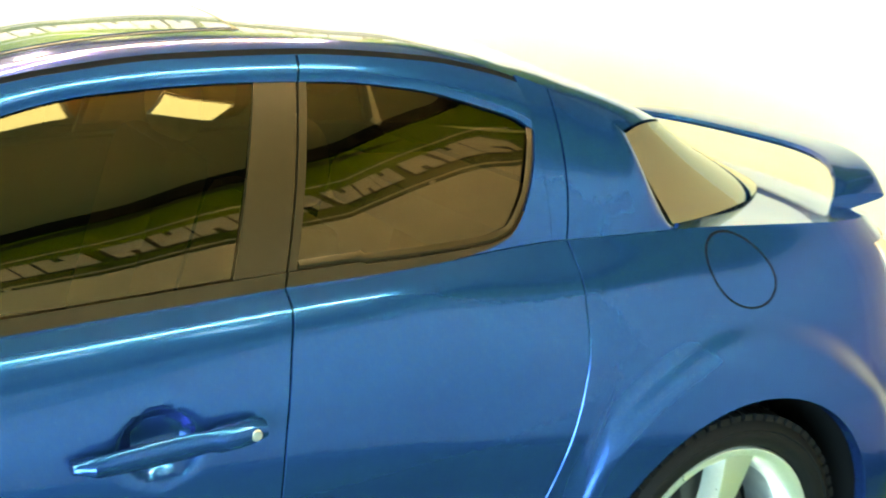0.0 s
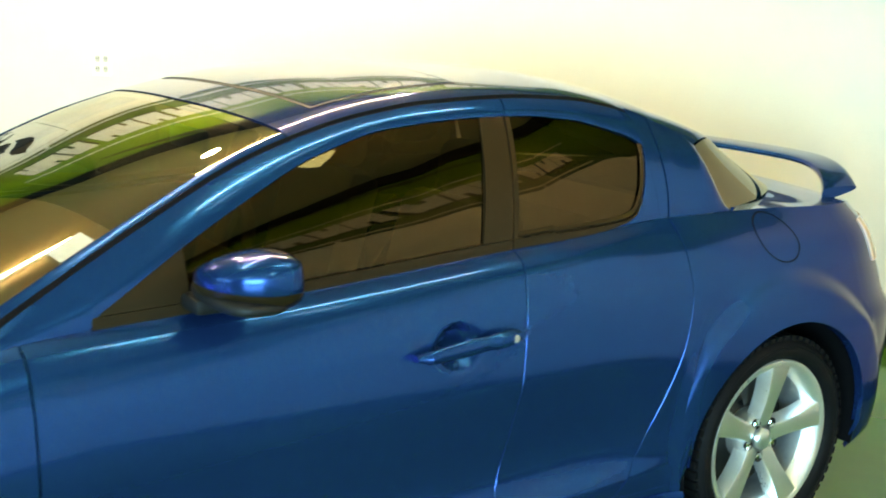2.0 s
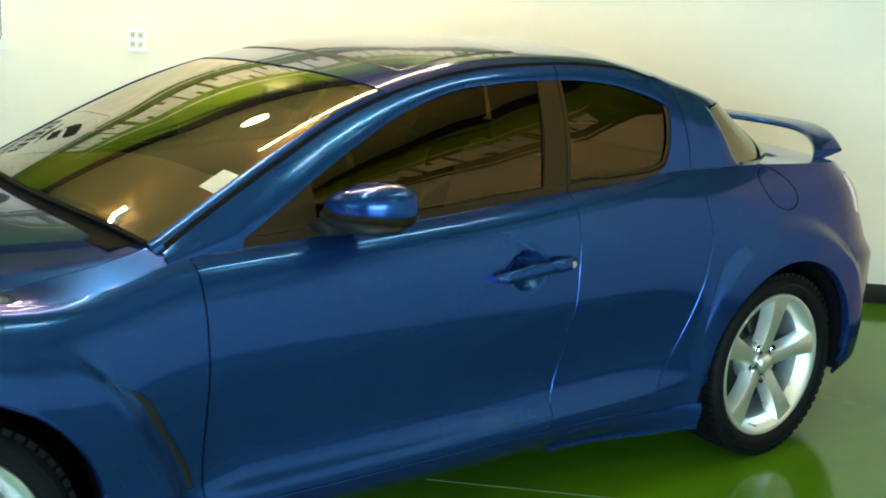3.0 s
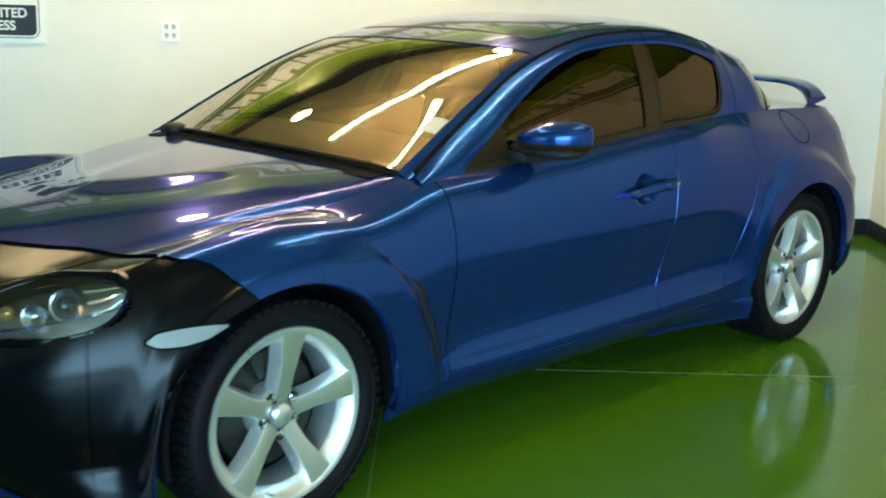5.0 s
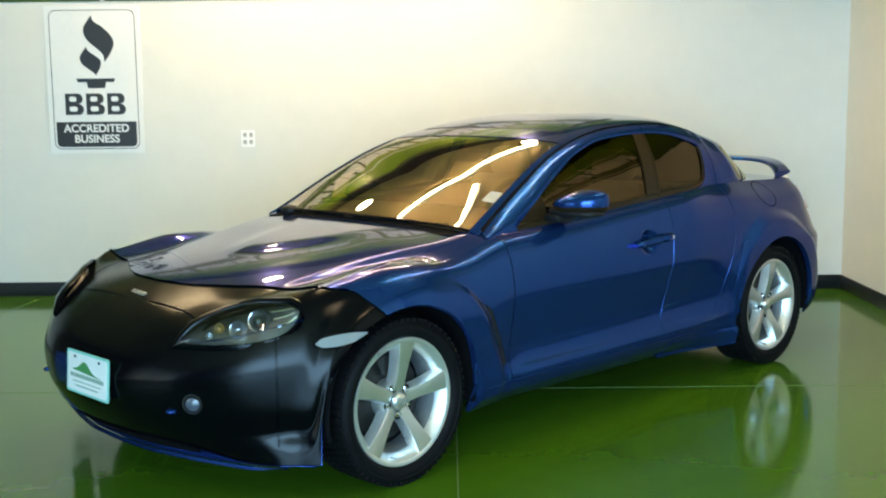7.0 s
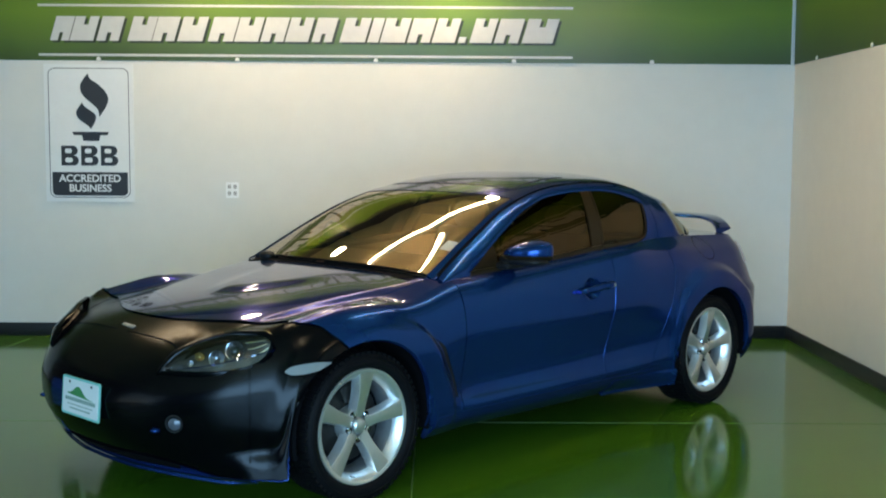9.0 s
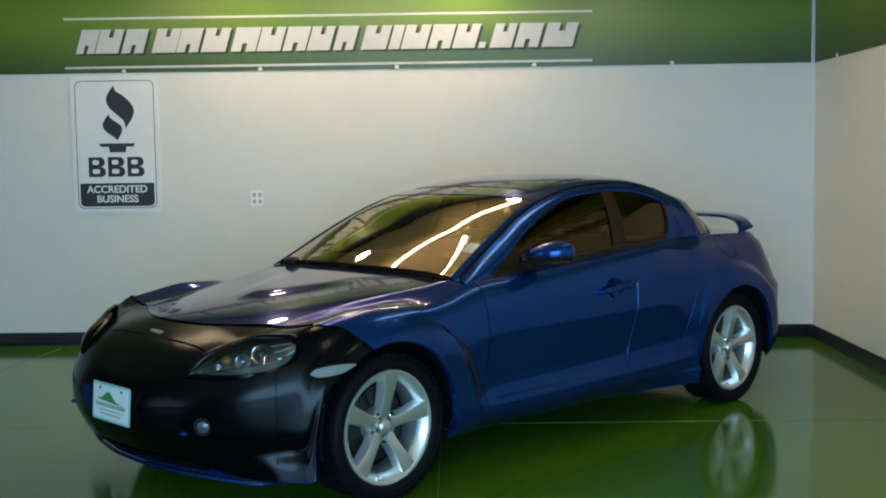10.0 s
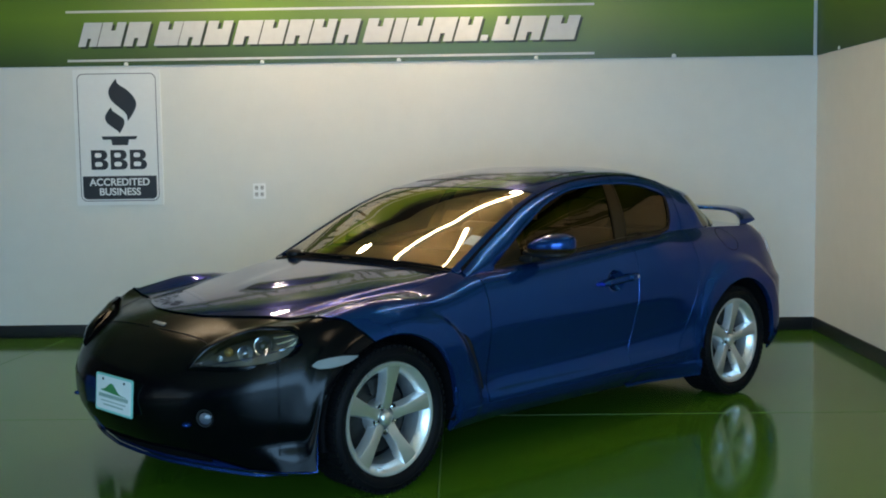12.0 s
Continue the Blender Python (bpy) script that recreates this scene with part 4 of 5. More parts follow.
def pane_x(z):
    """The rear edge of the front door's glass."""
    return 0.342 + 0.29 * (z - 0.976)


def shifted(edge, d):
    return lambda z: edge(z) + d


def between(z0, z1, x0, x1, u, v):
    """A place (x, z) between two heights z(x) and two upright edges, numbers or x(z)."""
    x, z = 0.0, 1.1
    for _ in range(6):
        a = x0(z) if callable(x0) else x0
        b = x1(z) if callable(x1) else x1
        x = a + (b - a) * u
        z = z0(x) + (z1(x) - z0(x)) * v
    return x, z


def strip(z0, z1, x0, x1, nu, nv, inset=0.0, skirt=0.01, round_=0.0):
    def fn(u, v):
        x, z = between(z0, z1, x0, x1, u, v)
        return side_upper(x, z, inset - round_ * math.sin(math.pi * v))
    return grid(fn, steps(0, 1, nu), steps(0, 1, nv), skirt)


def pane(x0, x1, inset):
    """Door glass: nearly flat from its lower to its upper edge."""
    def fn(u, v):
        x, z = between(win_low, win_top, x0, x1, u, v)
        q = side_upper(x, z, inset, 0.020)
        q.y -= 0.022 * (z - 0.95)
        return q
    return grid(fn, steps(0, 1, 40), steps(0, 1, 14), 0.004)


def shut_rear(v):
    """The shut line behind the back door's glass, from the shoulder up."""
    return 0.991 + 0.040 * v


def pillar_at(x, v):
    return side_upper(x, crest_z(x) + 0.001 + (rail_z(x) - 0.0025 - crest_z(x)) * v)


both_sides("roof_pillar", lambda: strip(lambda x: crest_z(x) if x < -0.60 else win_top(x), lambda x: rail_z(x) - 0.0150, -0.79, shifted(shut_x, -GAP), 64, 10, round_=0.006), PAINT, "blue windscreen pillar and door frame")
both_sides("window_frame", lambda: strip(win_top, lambda x: rail_z(x) - 0.0150, shifted(shut_x, GAP), 0.957, 30, 10, round_=0.006), PAINT)
both_sides("window_frame", lambda: strip(lambda x: crest_z(x) + 0.0015, lambda x: win_low(x) - 0.002 - (win_low(x) - 0.002 - crest_z(x) - 0.0015) * (1 - smooth(0.74, 0.90, x)), 0.745, 0.957, 30, 8), PAINT)
both_sides("window_frame", lambda: grid(lambda u, v: pillar_at(0.9575 + (shut_rear(v) - GAP - 0.9575) * u, v), steps(0, 1, 4), steps(0, 1, 14), 0.01), PAINT)
both_sides("rear_pillar", lambda: grid(lambda u, v: pillar_at(shut_rear(v) + GAP + (1.269 - shut_rear(v)) * u, v), steps(0, 1, 30), steps(0, 1, 22), 0.01), PAINT, "blue rear roof pillar")
both_sides("roof_seal", lambda: strip(lambda x: rail_z(x) - 0.022, lambda x: rail_z(x) - 0.006, -0.78, 0.96, 60, 2, 0.004, 0), DARK, "black seal along the roof rail")
both_sides("window_seal", lambda: strip(lambda x: crest_z(x) - 0.001, win_low, -0.60, shifted(shut_x, -GAP), 50, 3, -0.002), GLOSS_BLACK, "dark window seal")
both_sides("window_seal", lambda: strip(lambda x: crest_z(x) - 0.001, win_low, shifted(shut_x, GAP), 0.745, 30, 3, -0.002), GLOSS_BLACK)
both_sides("window_seal", lambda: strip(lambda x: win_low(x) - 0.001 - (win_low(x) - 0.002 - crest_z(x)) * (1 - smooth(0.74, 0.90, x)), win_low, 0.745, 0.90, 24, 3, -0.002), GLOSS_BLACK)
both_sides("mirror_triangle", lambda: strip(win_low, win_top, -0.585, -0.40, 12, 6, 0.003), GLOSS_BLACK)
both_sides("side_window", lambda: pane(-0.40, pane_x, 0.008), SIDE_GLASS, "dark brown tinted door glass")
both_sides("door_pillar", lambda: strip(win_low, win_top, pane_x, shifted(shut_x, -GAP), 6, 12, 0.002), GLOSS_BLACK, "gloss black door pillar")
both_sides("door_pillar", lambda: strip(win_low, win_top, shifted(shut_x, GAP), shifted(shut_x, 0.016), 4, 12, 0.002), GLOSS_BLACK)
both_sides("quarter_window", lambda: pane(shifted(shut_x, 0.016), 0.956, 0.007), SIDE_GLASS, "dark brown tinted rear door glass")



def quarter_seal(u, v):
    """A rounded rubber border round the lower and rear edge of the back door's glass."""
    x = shut_x(1.0) + 0.016 + (0.954 - shut_x(1.0) - 0.016) * u
    slope = (win_low(x + 0.002) - win_low(x - 0.002)) / 0.004
    z = min(win_low(x) + 0.015 * math.hypot(1, slope) * v, win_top(x))
    return side_upper(x, z, 0.004 - 0.005 * math.sin(math.pi * v))


both_sides("window_seal", lambda: grid(quarter_seal, steps(0, 1, 60), steps(0, 1, 4), 0.004), GLOSS_BLACK, "brown-black rubber window border")
part("roof_panel", grid(roof, steps(-0.095, 1.183, 68), steps(-1.02, 1.02, 48), 0.012), PAINT, car, "blue roof panel")
for s in (-1, 1):
    part("screen_pillar", grid(roof, steps(-0.80, -0.098, 40), steps(min(s * 1.02, s * 0.955), max(s * 1.02, s * 0.955), 6), 0.012), PAINT, car)
part("screen_frame", grid(lambda x, w: roof(x, w, -0.012), steps(-0.87, -0.80, 3), steps(-0.9, 0.9, 30), 0.008), DARK, car, "black cowl panel below the windscreen")
part("windscreen", grid(lambda x, w: roof(x, w, -0.003), steps(-0.805, -0.100, 40), steps(-0.953, 0.953, 44), 0.004), WINDSCREEN, car, "curved windscreen with a smoky reflection")
part("cowl_trim", grid(lambda x, w: roof(x, w, 0.0015), steps(-0.808, -0.796, 3), steps(-0.953, 0.953, 44), 0.004), DARK, car, "matt black trim along the windscreen foot")
part("windscreen_band", grid(lambda x, w: roof(x, w, -0.0045), steps(-0.125, -0.098, 3), steps(-0.95, 0.95, 30), 0.003), BLACK, car)
def rear_glass(u, w):
    """From the roof's rear edge straight down to its foot, which wraps round the tail deck."""
    top = roof(1.186, w, -0.003)
    foot = Vector((1.285 + 0.61 * (1 - abs(w) ** 3.2), 0.652 * w, 0.983))
    q = top + (foot - top) * u
    q.z += 0.012 * math.sin(math.pi * u) * (1 - abs(w) ** 4)
    return q


part("rear_window", grid(rear_glass, steps(0, 1, 24), steps(-0.995, 0.995, 60), 0.004), REAR_GLASS, car, "tinted wraparound rear window")
part("sunroof", grid(lambda x, w: roof(x, w, 0.0025), steps(0.03, 0.44, 16), steps(-0.80, 0.80, 24), 0.006), PAINT, car, "blue sliding sunroof panel")
part("sunroof_seal", grid(lambda x, w: roof(x, w, 0.001), steps(0.02, 0.45, 16), steps(-0.82, 0.82, 24), 0.004), BLACK, car)

# tail deck
deck_z = spline([(1.25, 0.978), (1.58, 0.976), (1.75, 0.982), (1.95, 0.982), (2.07, 0.960)])


def deck(p, w):
    c = flank(p, crest_z(_ix(p)))
    q = 1 - abs(w)
    return Vector((c.x + 0.0, -c.y * w, c.z + (max(deck_z(c.x), c.z) - c.z) * (1 - (1 - q) ** 2)))


part("boot_lid", grid(deck, steps(at_x(1.25), LAST - 0.15, 50), steps(-1, 1, 44)), PAINT, car, "blue boot lid")

# dark shell behind the panel gaps, cabin floor and wheel wells
for s in (0, 1):
    bm = flank_patch(const(-0.92), const(0.94), lambda x: 0.20, lambda x: crest_z(x) - 0.02, 20, 14, 0.060, skirt=0)
    part("inner_shell", mirrored(bm) if s else bm, DARK, car)
part("underbody", cube(-1.82, 1.86, -0.58, 0.58, 0.185, 0.24, 0.01), DARK, car)
for sx in (-1, 1):
    for sy in (-1, 1):
        bm = bmesh.new()
        lathe(bm, [(0.0, 0.0), (0.385, 0.0), (0.385, 0.235), (0.375, 0.245)], 40, pose(sx * WHEEL_X, sy * 0.61, WHEEL_Z, -90 * sy, 0, 0), radians(-12 if sy < 0 else 168), radians(192 if sy < 0 else 372))
        part("wheel_well", bm, DARK, car)
# arch lips
for sx in (-1, 1):
    def lip(sx=sx):
        def fn(u, v):
            a = math.pi * u
            x = sx * WHEEL_X - ARCH * math.cos(a)
            z = WHEEL_Z + ARCH * math.sin(a)
            q = flank(at_x(x), z)
            return Vector((q.x, q.y + 0.028 * v, q.z - 0.004 * v))
        return grid(fn, steps(0.40 if sx < 0 else 0.002, 0.998, 40), steps(0, 1, 3), 0, flip=True)
    both_sides("arch_lip", lip, PAINT)


# ---- wheels ----
AXLE_Z = 0.320


def wheel(sx, sy, turn):
    """Built with the axle along local z, outward."""
    m = pose(sx * WHEEL_X, sy * 0.745, AXLE_Z, -90 if sy > 0 else 90, 0, 0) @ pose(0, 0, 0, 0, 0, turn)
    bm = bmesh.new()
    lathe(bm, [(0.201, 0.050), (0.208, 0.066), (0.227, 0.088), (0.236, 0.094), (0.2455, 0.094), (0.2485, 0.088), (0.2425, 0.076), (0.229, 0.062), (0.229, 0.050)], 72)
    w = part("wheel", bm, ALLOY, car, "silver five-spoke alloy wheel")
    w.matrix_basis = m
    # same rim as the lip, in darker alloy for the shade between the spokes
    bm = bmesh.new()
    lathe(bm, [(0.196, -0.11), (0.205, -0.09), (0.190, -0.05), (0.194, 0.03), (0.201, 0.050), (0.229, 0.050), (0.229, -0.10), (0.24, -0.11)], 72)
    part("barrel", bm, DIM_ALLOY, w, "inner barrel of the silver rim, darkened for its shade")
    bm = bmesh.new()
    lathe(bm, [(0.238, -0.105), (0.262, -0.116), (0.296, -0.116), (0.309, -0.104), (0.3130, -0.085), (0.314, 0.0), (0.3130, 0.075), (0.3110, 0.090), (0.305, 0.102), (0.291, 0.1095), (0.287, 0.1065), (0.283, 0.1085), (0.266, 0.1065), (0.255, 0.099), (0.2495, 0.088), (0.2415, 0.074)], 96)
    tyre = part("tyre", bm, RUBBER, w, "black low-profile tyre")
    bm = bmesh.new()
    for k in range(64):
        a = 2 * math.pi * k / 64
        for z0, z1, sk in ((0.046, 0.098, 0.03), (0.004, 0.040, -0.02), (-0.040, -0.004, 0.02), (-0.098, -0.046, -0.03)):
            aa = a + sk
            mm = pose(0, 0, 0, 0, 0, math.degrees(aa)) @ pose(0.3185, 0, 0)
            r1 = 0.0035 if abs(z0 + z1) < 0.1 else 0.002
            box(bm, -0.012, r1, -0.0105, 0.0105, z0, z1, 0, mm)
    part("tread", bm, RUBBER, tyre, smooth=False)
    for k in range(5):
        a = 72 * k
        mm = pose(0, 0, 0, 0, 0, a)
        bm = bmesh.new()
        # spoke: narrow at the hub, broad at the rim, dished
        rs = [0.040, 0.070, 0.11, 0.15, 0.19, 0.226, 0.240]
        hw = [0.027, 0.0235, 0.023, 0.027, 0.033, 0.039, 0.042]
        top = [0.060, 0.066, 0.074, 0.081, 0.086, 0.0895, 0.090]
        rows = []
        for r, h, z in zip(rs, hw, top):
            ring = [(-h - 0.010, z - 0.045), (-h - 0.003, z - 0.010), (-h, z - 0.001), (-h + 0.004, z), (h - 0.004, z), (h, z - 0.001), (h + 0.003, z - 0.010), (h + 0.010, z - 0.045)]
            rows.append([bm.verts.new(mm @ Vector((r, y, zz))) for y, zz in ring])
        for i in range(len(rows) - 1):
            for j in range(7):
                bm.faces.new((rows[i][j], rows[i + 1][j], rows[i + 1][j + 1], rows[i][j + 1]))
        sp = part("spoke", bm, ALLOY, w)
        sp.data.materials.append(ALLOY_FACE)
        for f in sp.data.polygons:
            if f.index % 7 == 3:
                f.material_index = 1
        bm = bmesh.new()
        lathe(bm, [(0.0, 0.016), (0.006, 0.016), (0.0095, 0.012), (0.0095, 0.0)], 6, mm @ pose(0.057 * math.cos(0.63), 0.057 * math.sin(0.63), 0.046))
        part("lug_nut", bm, CHROME, w, smooth=False)
        bm = bmesh.new()
        lathe(bm, [(0.0155, 0.02), (0.0145, 0.012), (0.0, 0.004)], 16, mm @ pose(0.057 * math.cos(0.63), 0.057 * math.sin(0.63), 0.044))
        part("lug_pocket", bm, STEEL, w)
    bm = bmesh.new()
    lathe(bm, [(0.0, 0.078), (0.020, 0.0775), (0.029, 0.073), (0.033, 0.066), (0.034, 0.052), (0.068, 0.048), (0.076, 0.036), (0.080, -0.02)], 40)
    part("hub", bm, ALLOY_FACE, w, "silver hub with a round cap")
    bm = bmesh.new()
    lathe(bm, [(0.055, 0.0), (0.16, 0.0), (0.163, -0.004), (0.163, -0.02), (0.155, -0.024), (0.055, -0.024)], 48, pose(0, 0, -0.005))
    part("brake_disc", bm, STEEL, w, "grey ventilated brake disc")
    bm = bmesh.new()
    lathe(bm, [(0.0, -0.03), (0.19, -0.03)], 40)
    part("dust_shield", bm, DARK, w)
    bm = bmesh.new()
    lathe(bm, [(0.105, 0.02), (0.172, 0.02), (0.180, 0.012), (0.180, -0.02), (0.105, -0.02), (0.105, 0.02)], 12, None, radians(-25), radians(30))
    part("brake_caliper", bm, STEEL, w, "grey cast brake caliper")
    bm = bmesh.new()
    lathe(bm, [(0.0, 0.0), (0.004, 0.002), (0.0035, 0.028), (0.0, 0.030)], 8, pose(0.216 * math.cos(2.95), 0.216 * math.sin(2.95), 0.072, 18, 0, 0))
    part("valve", bm, CHROME, w)


for sx in (-1, 1):
    for sy in (-1, 1):
        wheel(sx, sy, 84 if sy < 0 else 90)

# ---- door handles ----
def handle_bar():
    bm = bmesh.new()
    rings = []
    for i in range(21):
        f = i / 20
        x = 0.066 + 0.275 * f
        z = 0.772 + 0.022 * f
        half = 0.0135 + 0.0055 * math.sin(math.pi * min(1, f * 1.1)) * (f < 0.72) + (0.006 if f >= 0.72 else 0)
        if f < 0.12:
            half *= 0.55 + 0.45 * f / 0.12
        if f > 0.94:
            half *= 1 - 0.35 * (f - 0.94) / 0.06
        y0 = flank(at_x(x), z).y
        out = 0.012 + 0.020 * smooth(0, 0.15, f) * (1 - 0.35 * smooth(0.85, 1, f))
        ring = []
        for k in range(12):
            a = 2 * math.pi * k / 12
            ring.append(bm.verts.new((x, y0 - out + (0.010 if 0.14 < f < 0.74 else 0.020) * math.cos(a) * (1 if math.cos(a) < 0 else 1), z + half * math.copysign(abs(math.sin(a)) ** 0.7, math.sin(a)))))
        rings.append(ring)
    for i in range(20):
        for k in range(12):
            bm.faces.new((rings[i][k], rings[i + 1][k], rings[i + 1][(k + 1) % 12], rings[i][(k + 1) % 12]))
    bm.faces.new(rings[0][::-1])
    bm.faces.new(rings[-1])
    bmesh.ops.recalc_face_normals(bm, faces=bm.faces)
    return bm


handles = both_sides("door_handle", handle_bar, PAINT, "blue pull handle over a dished recess")
bm = bmesh.new()
lathe(bm, [(0.0, 0.006), (0.007, 0.006), (0.009, 0.004), (0.0095, 0.0)], 20, Matrix.Translation((0.322, flank(at_x(0.32), 0.792).y - 0.044, 0.7915)) @ pose(0, 0, 0, 90, 0, 0))
part("lock_cylinder", bm, DIM_ALLOY, handles[0], "round chrome key lock")

# ---- door mirrors ----
def blob(cx, cy, cz, sx, sy, sz, power=2.6, nu=28, nv=18, plan_power=None):
    bm = bmesh.new()
    def sgn(a, power=power):
        return math.copysign(abs(a) ** (2 / power), a)
    pp = plan_power or power
    rows = []
    for i in range(nv + 1):
        t = -math.pi / 2 + math.pi * i / nv
        rows.append([bm.verts.new((cx + sx * sgn(math.cos(t)) * sgn(math.cos(2 * math.pi * k / nu), pp), cy + sy * sgn(math.cos(t)) * sgn(math.sin(2 * math.pi * k / nu), pp), cz + sz * sgn(math.sin(t)))) for k in range(nu)])
    for i in range(nv):
        for k in range(nu):
            bm.faces.new((rows[i][k], rows[i][(k + 1) % nu], rows[i + 1][(k + 1) % nu], rows[i + 1][k]))
    bmesh.ops.remove_doubles(bm, verts=bm.verts, dist=1e-6)
    return bm


def mirror_cap():
    bm = blob(0, 0, 0, 0.092, 0.120, 0.060, 3.0, 40, 26, 2.1)
    for v in bm.verts:
        # taper towards the front and the outer end, flat glass side at the rear
        if v.co.x > 0.050:
            v.co.x = 0.050 + (v.co.x - 0.050) * 0.2
        k = 1 - 0.25 * max(0, -v.co.x / 0.075)
        v.co.z *= k
        inner = max(0.0, v.co.y / 0.118)
        v.co.z *= 1 - (0.42 if v.co.z > 0 else 0.25) * inner ** 1.5
        v.co.z += 0.010 * max(0.0, -v.co.y / 0.118) - 0.012 * inner
        v.co.x -= 0.018 * v.co.y / 0.115
    bmesh.ops.transform(bm, matrix=Matrix.Translation((-0.330, -0.868, 0.994)), verts=bm.verts)
    return bm


def lower(bm, z, above):
    geom = bm.verts[:] + bm.edges[:] + bm.faces[:]
    bmesh.ops.bisect_plane(bm, geom=geom, plane_co=(0, 0, z), plane_no=(0, 0, -1 if above else 1), clear_outer=True)
    return bm


def folded(bm):
    """The far mirror lies folded against its door."""
    bmesh.ops.transform(bm, matrix=Matrix.Translation((-0.20, 0.76, 0.985)) @ pose(0, 0, 0, 0, 0, 62) @ Matrix.Translation((0.318, -0.868, -0.990)), verts=bm.verts)
    return bm


mirrors = [part("mirror_cap", lower(mirror_cap(), 0.986, True), PAINT, car, "blue rounded mirror housing"),
           part("mirror_cap", folded(mirrored(lower(mirror_cap(), 0.986, True))), PAINT, car, "blue mirror housing folded against the door")]
for s in (0, 1):
    bm = lower(mirror_cap(), 0.986, False)
    part("mirror_base", folded(mirrored(bm)) if s else bm, GLOSS_BLACK, mirrors[s])
    bm = blob(-0.345, -0.850, 0.958, 0.070, 0.130, 0.020, 3.0)
    part("mirror_foot", folded(mirrored(bm)) if s else bm, BLACK, mirrors[s], "black lower shell of the mirror")
    bm = cube(-0.42, -0.30, -0.82, -0.735, 0.915, 0.950, 0.012)
    part("mirror_arm", mirrored(bm) if s else bm, BLACK, mirrors[s])

# ---- rear wing ----
def wing():
    bm = bmesh.new()
    rings = []
    n = 48
    for i in range(n + 1):
        f = -1 + 2 * i / n
        a = abs(f)
        y = 0.570 * math.sin(math.pi / 2 * f)
        a = abs(y) / 0.570
        droop = a ** 7
        z = 1.058 - 0.074 * droop
        x = 2.105 - 0.185 * a ** 2.6
        chord = 0.056 + 0.034 * droop
        th = 0.014 + 0.012 * droop
        ring = []
        for k in range(14):
            t = 2 * math.pi * k / 14
            cx, cz = math.cos(t), math.sin(t)
            ex, ez = math.copysign(abs(cx) ** 0.75, cx), math.copysign(abs(cz) ** 0.45, cz)
            ring.append(bm.verts.new((x + chord * ex, y, z + th * ez * (0.60 - 0.32 * ex) + 0.008 * ex)))
        rings.append(ring)
    for i in range(n):
        for k in range(14):
            bm.faces.new((rings[i][k], rings[i][(k + 1) % 14], rings[i + 1][(k + 1) % 14], rings[i + 1][k]))
    bm.faces.new(rings[0])
    bm.faces.new(rings[-1][::-1])
    bmesh.ops.recalc_face_normals(bm, faces=bm.faces)
    return bm


spoiler = part("rear_wing", wing(), PAINT, car, "blue raised rear wing on the boot lid")

# ---- lamps ----
def patch_on_flank(x0, x1, zlo, zhi, nu, nv, inset, skirt=0.004):
    return grid(lambda x, v: flank(at_x(x), zlo(x) + (zhi(x) - zlo(x)) * v, inset), steps(x0, x1, nu), steps(0, 1, nv), skirt)


mk_lo, mk_hi = spline([(-1.765, 0.606), (-1.74, 0.596), (-1.64, 0.605), (-1.575, 0.628)]), spline([(-1.765, 0.612), (-1.74, 0.627), (-1.64, 0.639), (-1.575, 0.634)])
both_sides("marker_bezel", lambda: patch_on_flank(-1.773, -1.567, lambda x: mk_lo(x) - 0.005, lambda x: mk_hi(x) + 0.005, 20, 4, -0.007), DARK)
both_sides("side_marker", lambda: patch_on_flank(-1.765, -1.575, mk_lo, mk_hi, 20, 4, -0.009), CLEARISH, "clear side marker lamp")

# headlamp: a long almond lens lying across the corner of the nose
low_y = spline([(-2.088, 0.456), (-2.019, 0.58), (-1.914, 0.7), (-1.816, 0.756), (-1.76, 0.76)])


def head(u, v, lift):
    """u from the inner tip to the outer tip, v from the lower edge to the upper edge."""
    x = -2.088 + 0.328 * u
    a = Vector((x, -low_y(x), lamp_low(x)))
    b = Vector((x, -high_y(x), lamp_high(x)))
    q = a + (b - a) * v
    full = math.sin(math.pi * min(1, max(0, u))) ** 0.6
    return q + Vector((-0.50, -0.62, 0.60)).normalized() * (lift * (0.25 + 0.75 * full) + 0.018 * full * math.sin(math.pi * v))


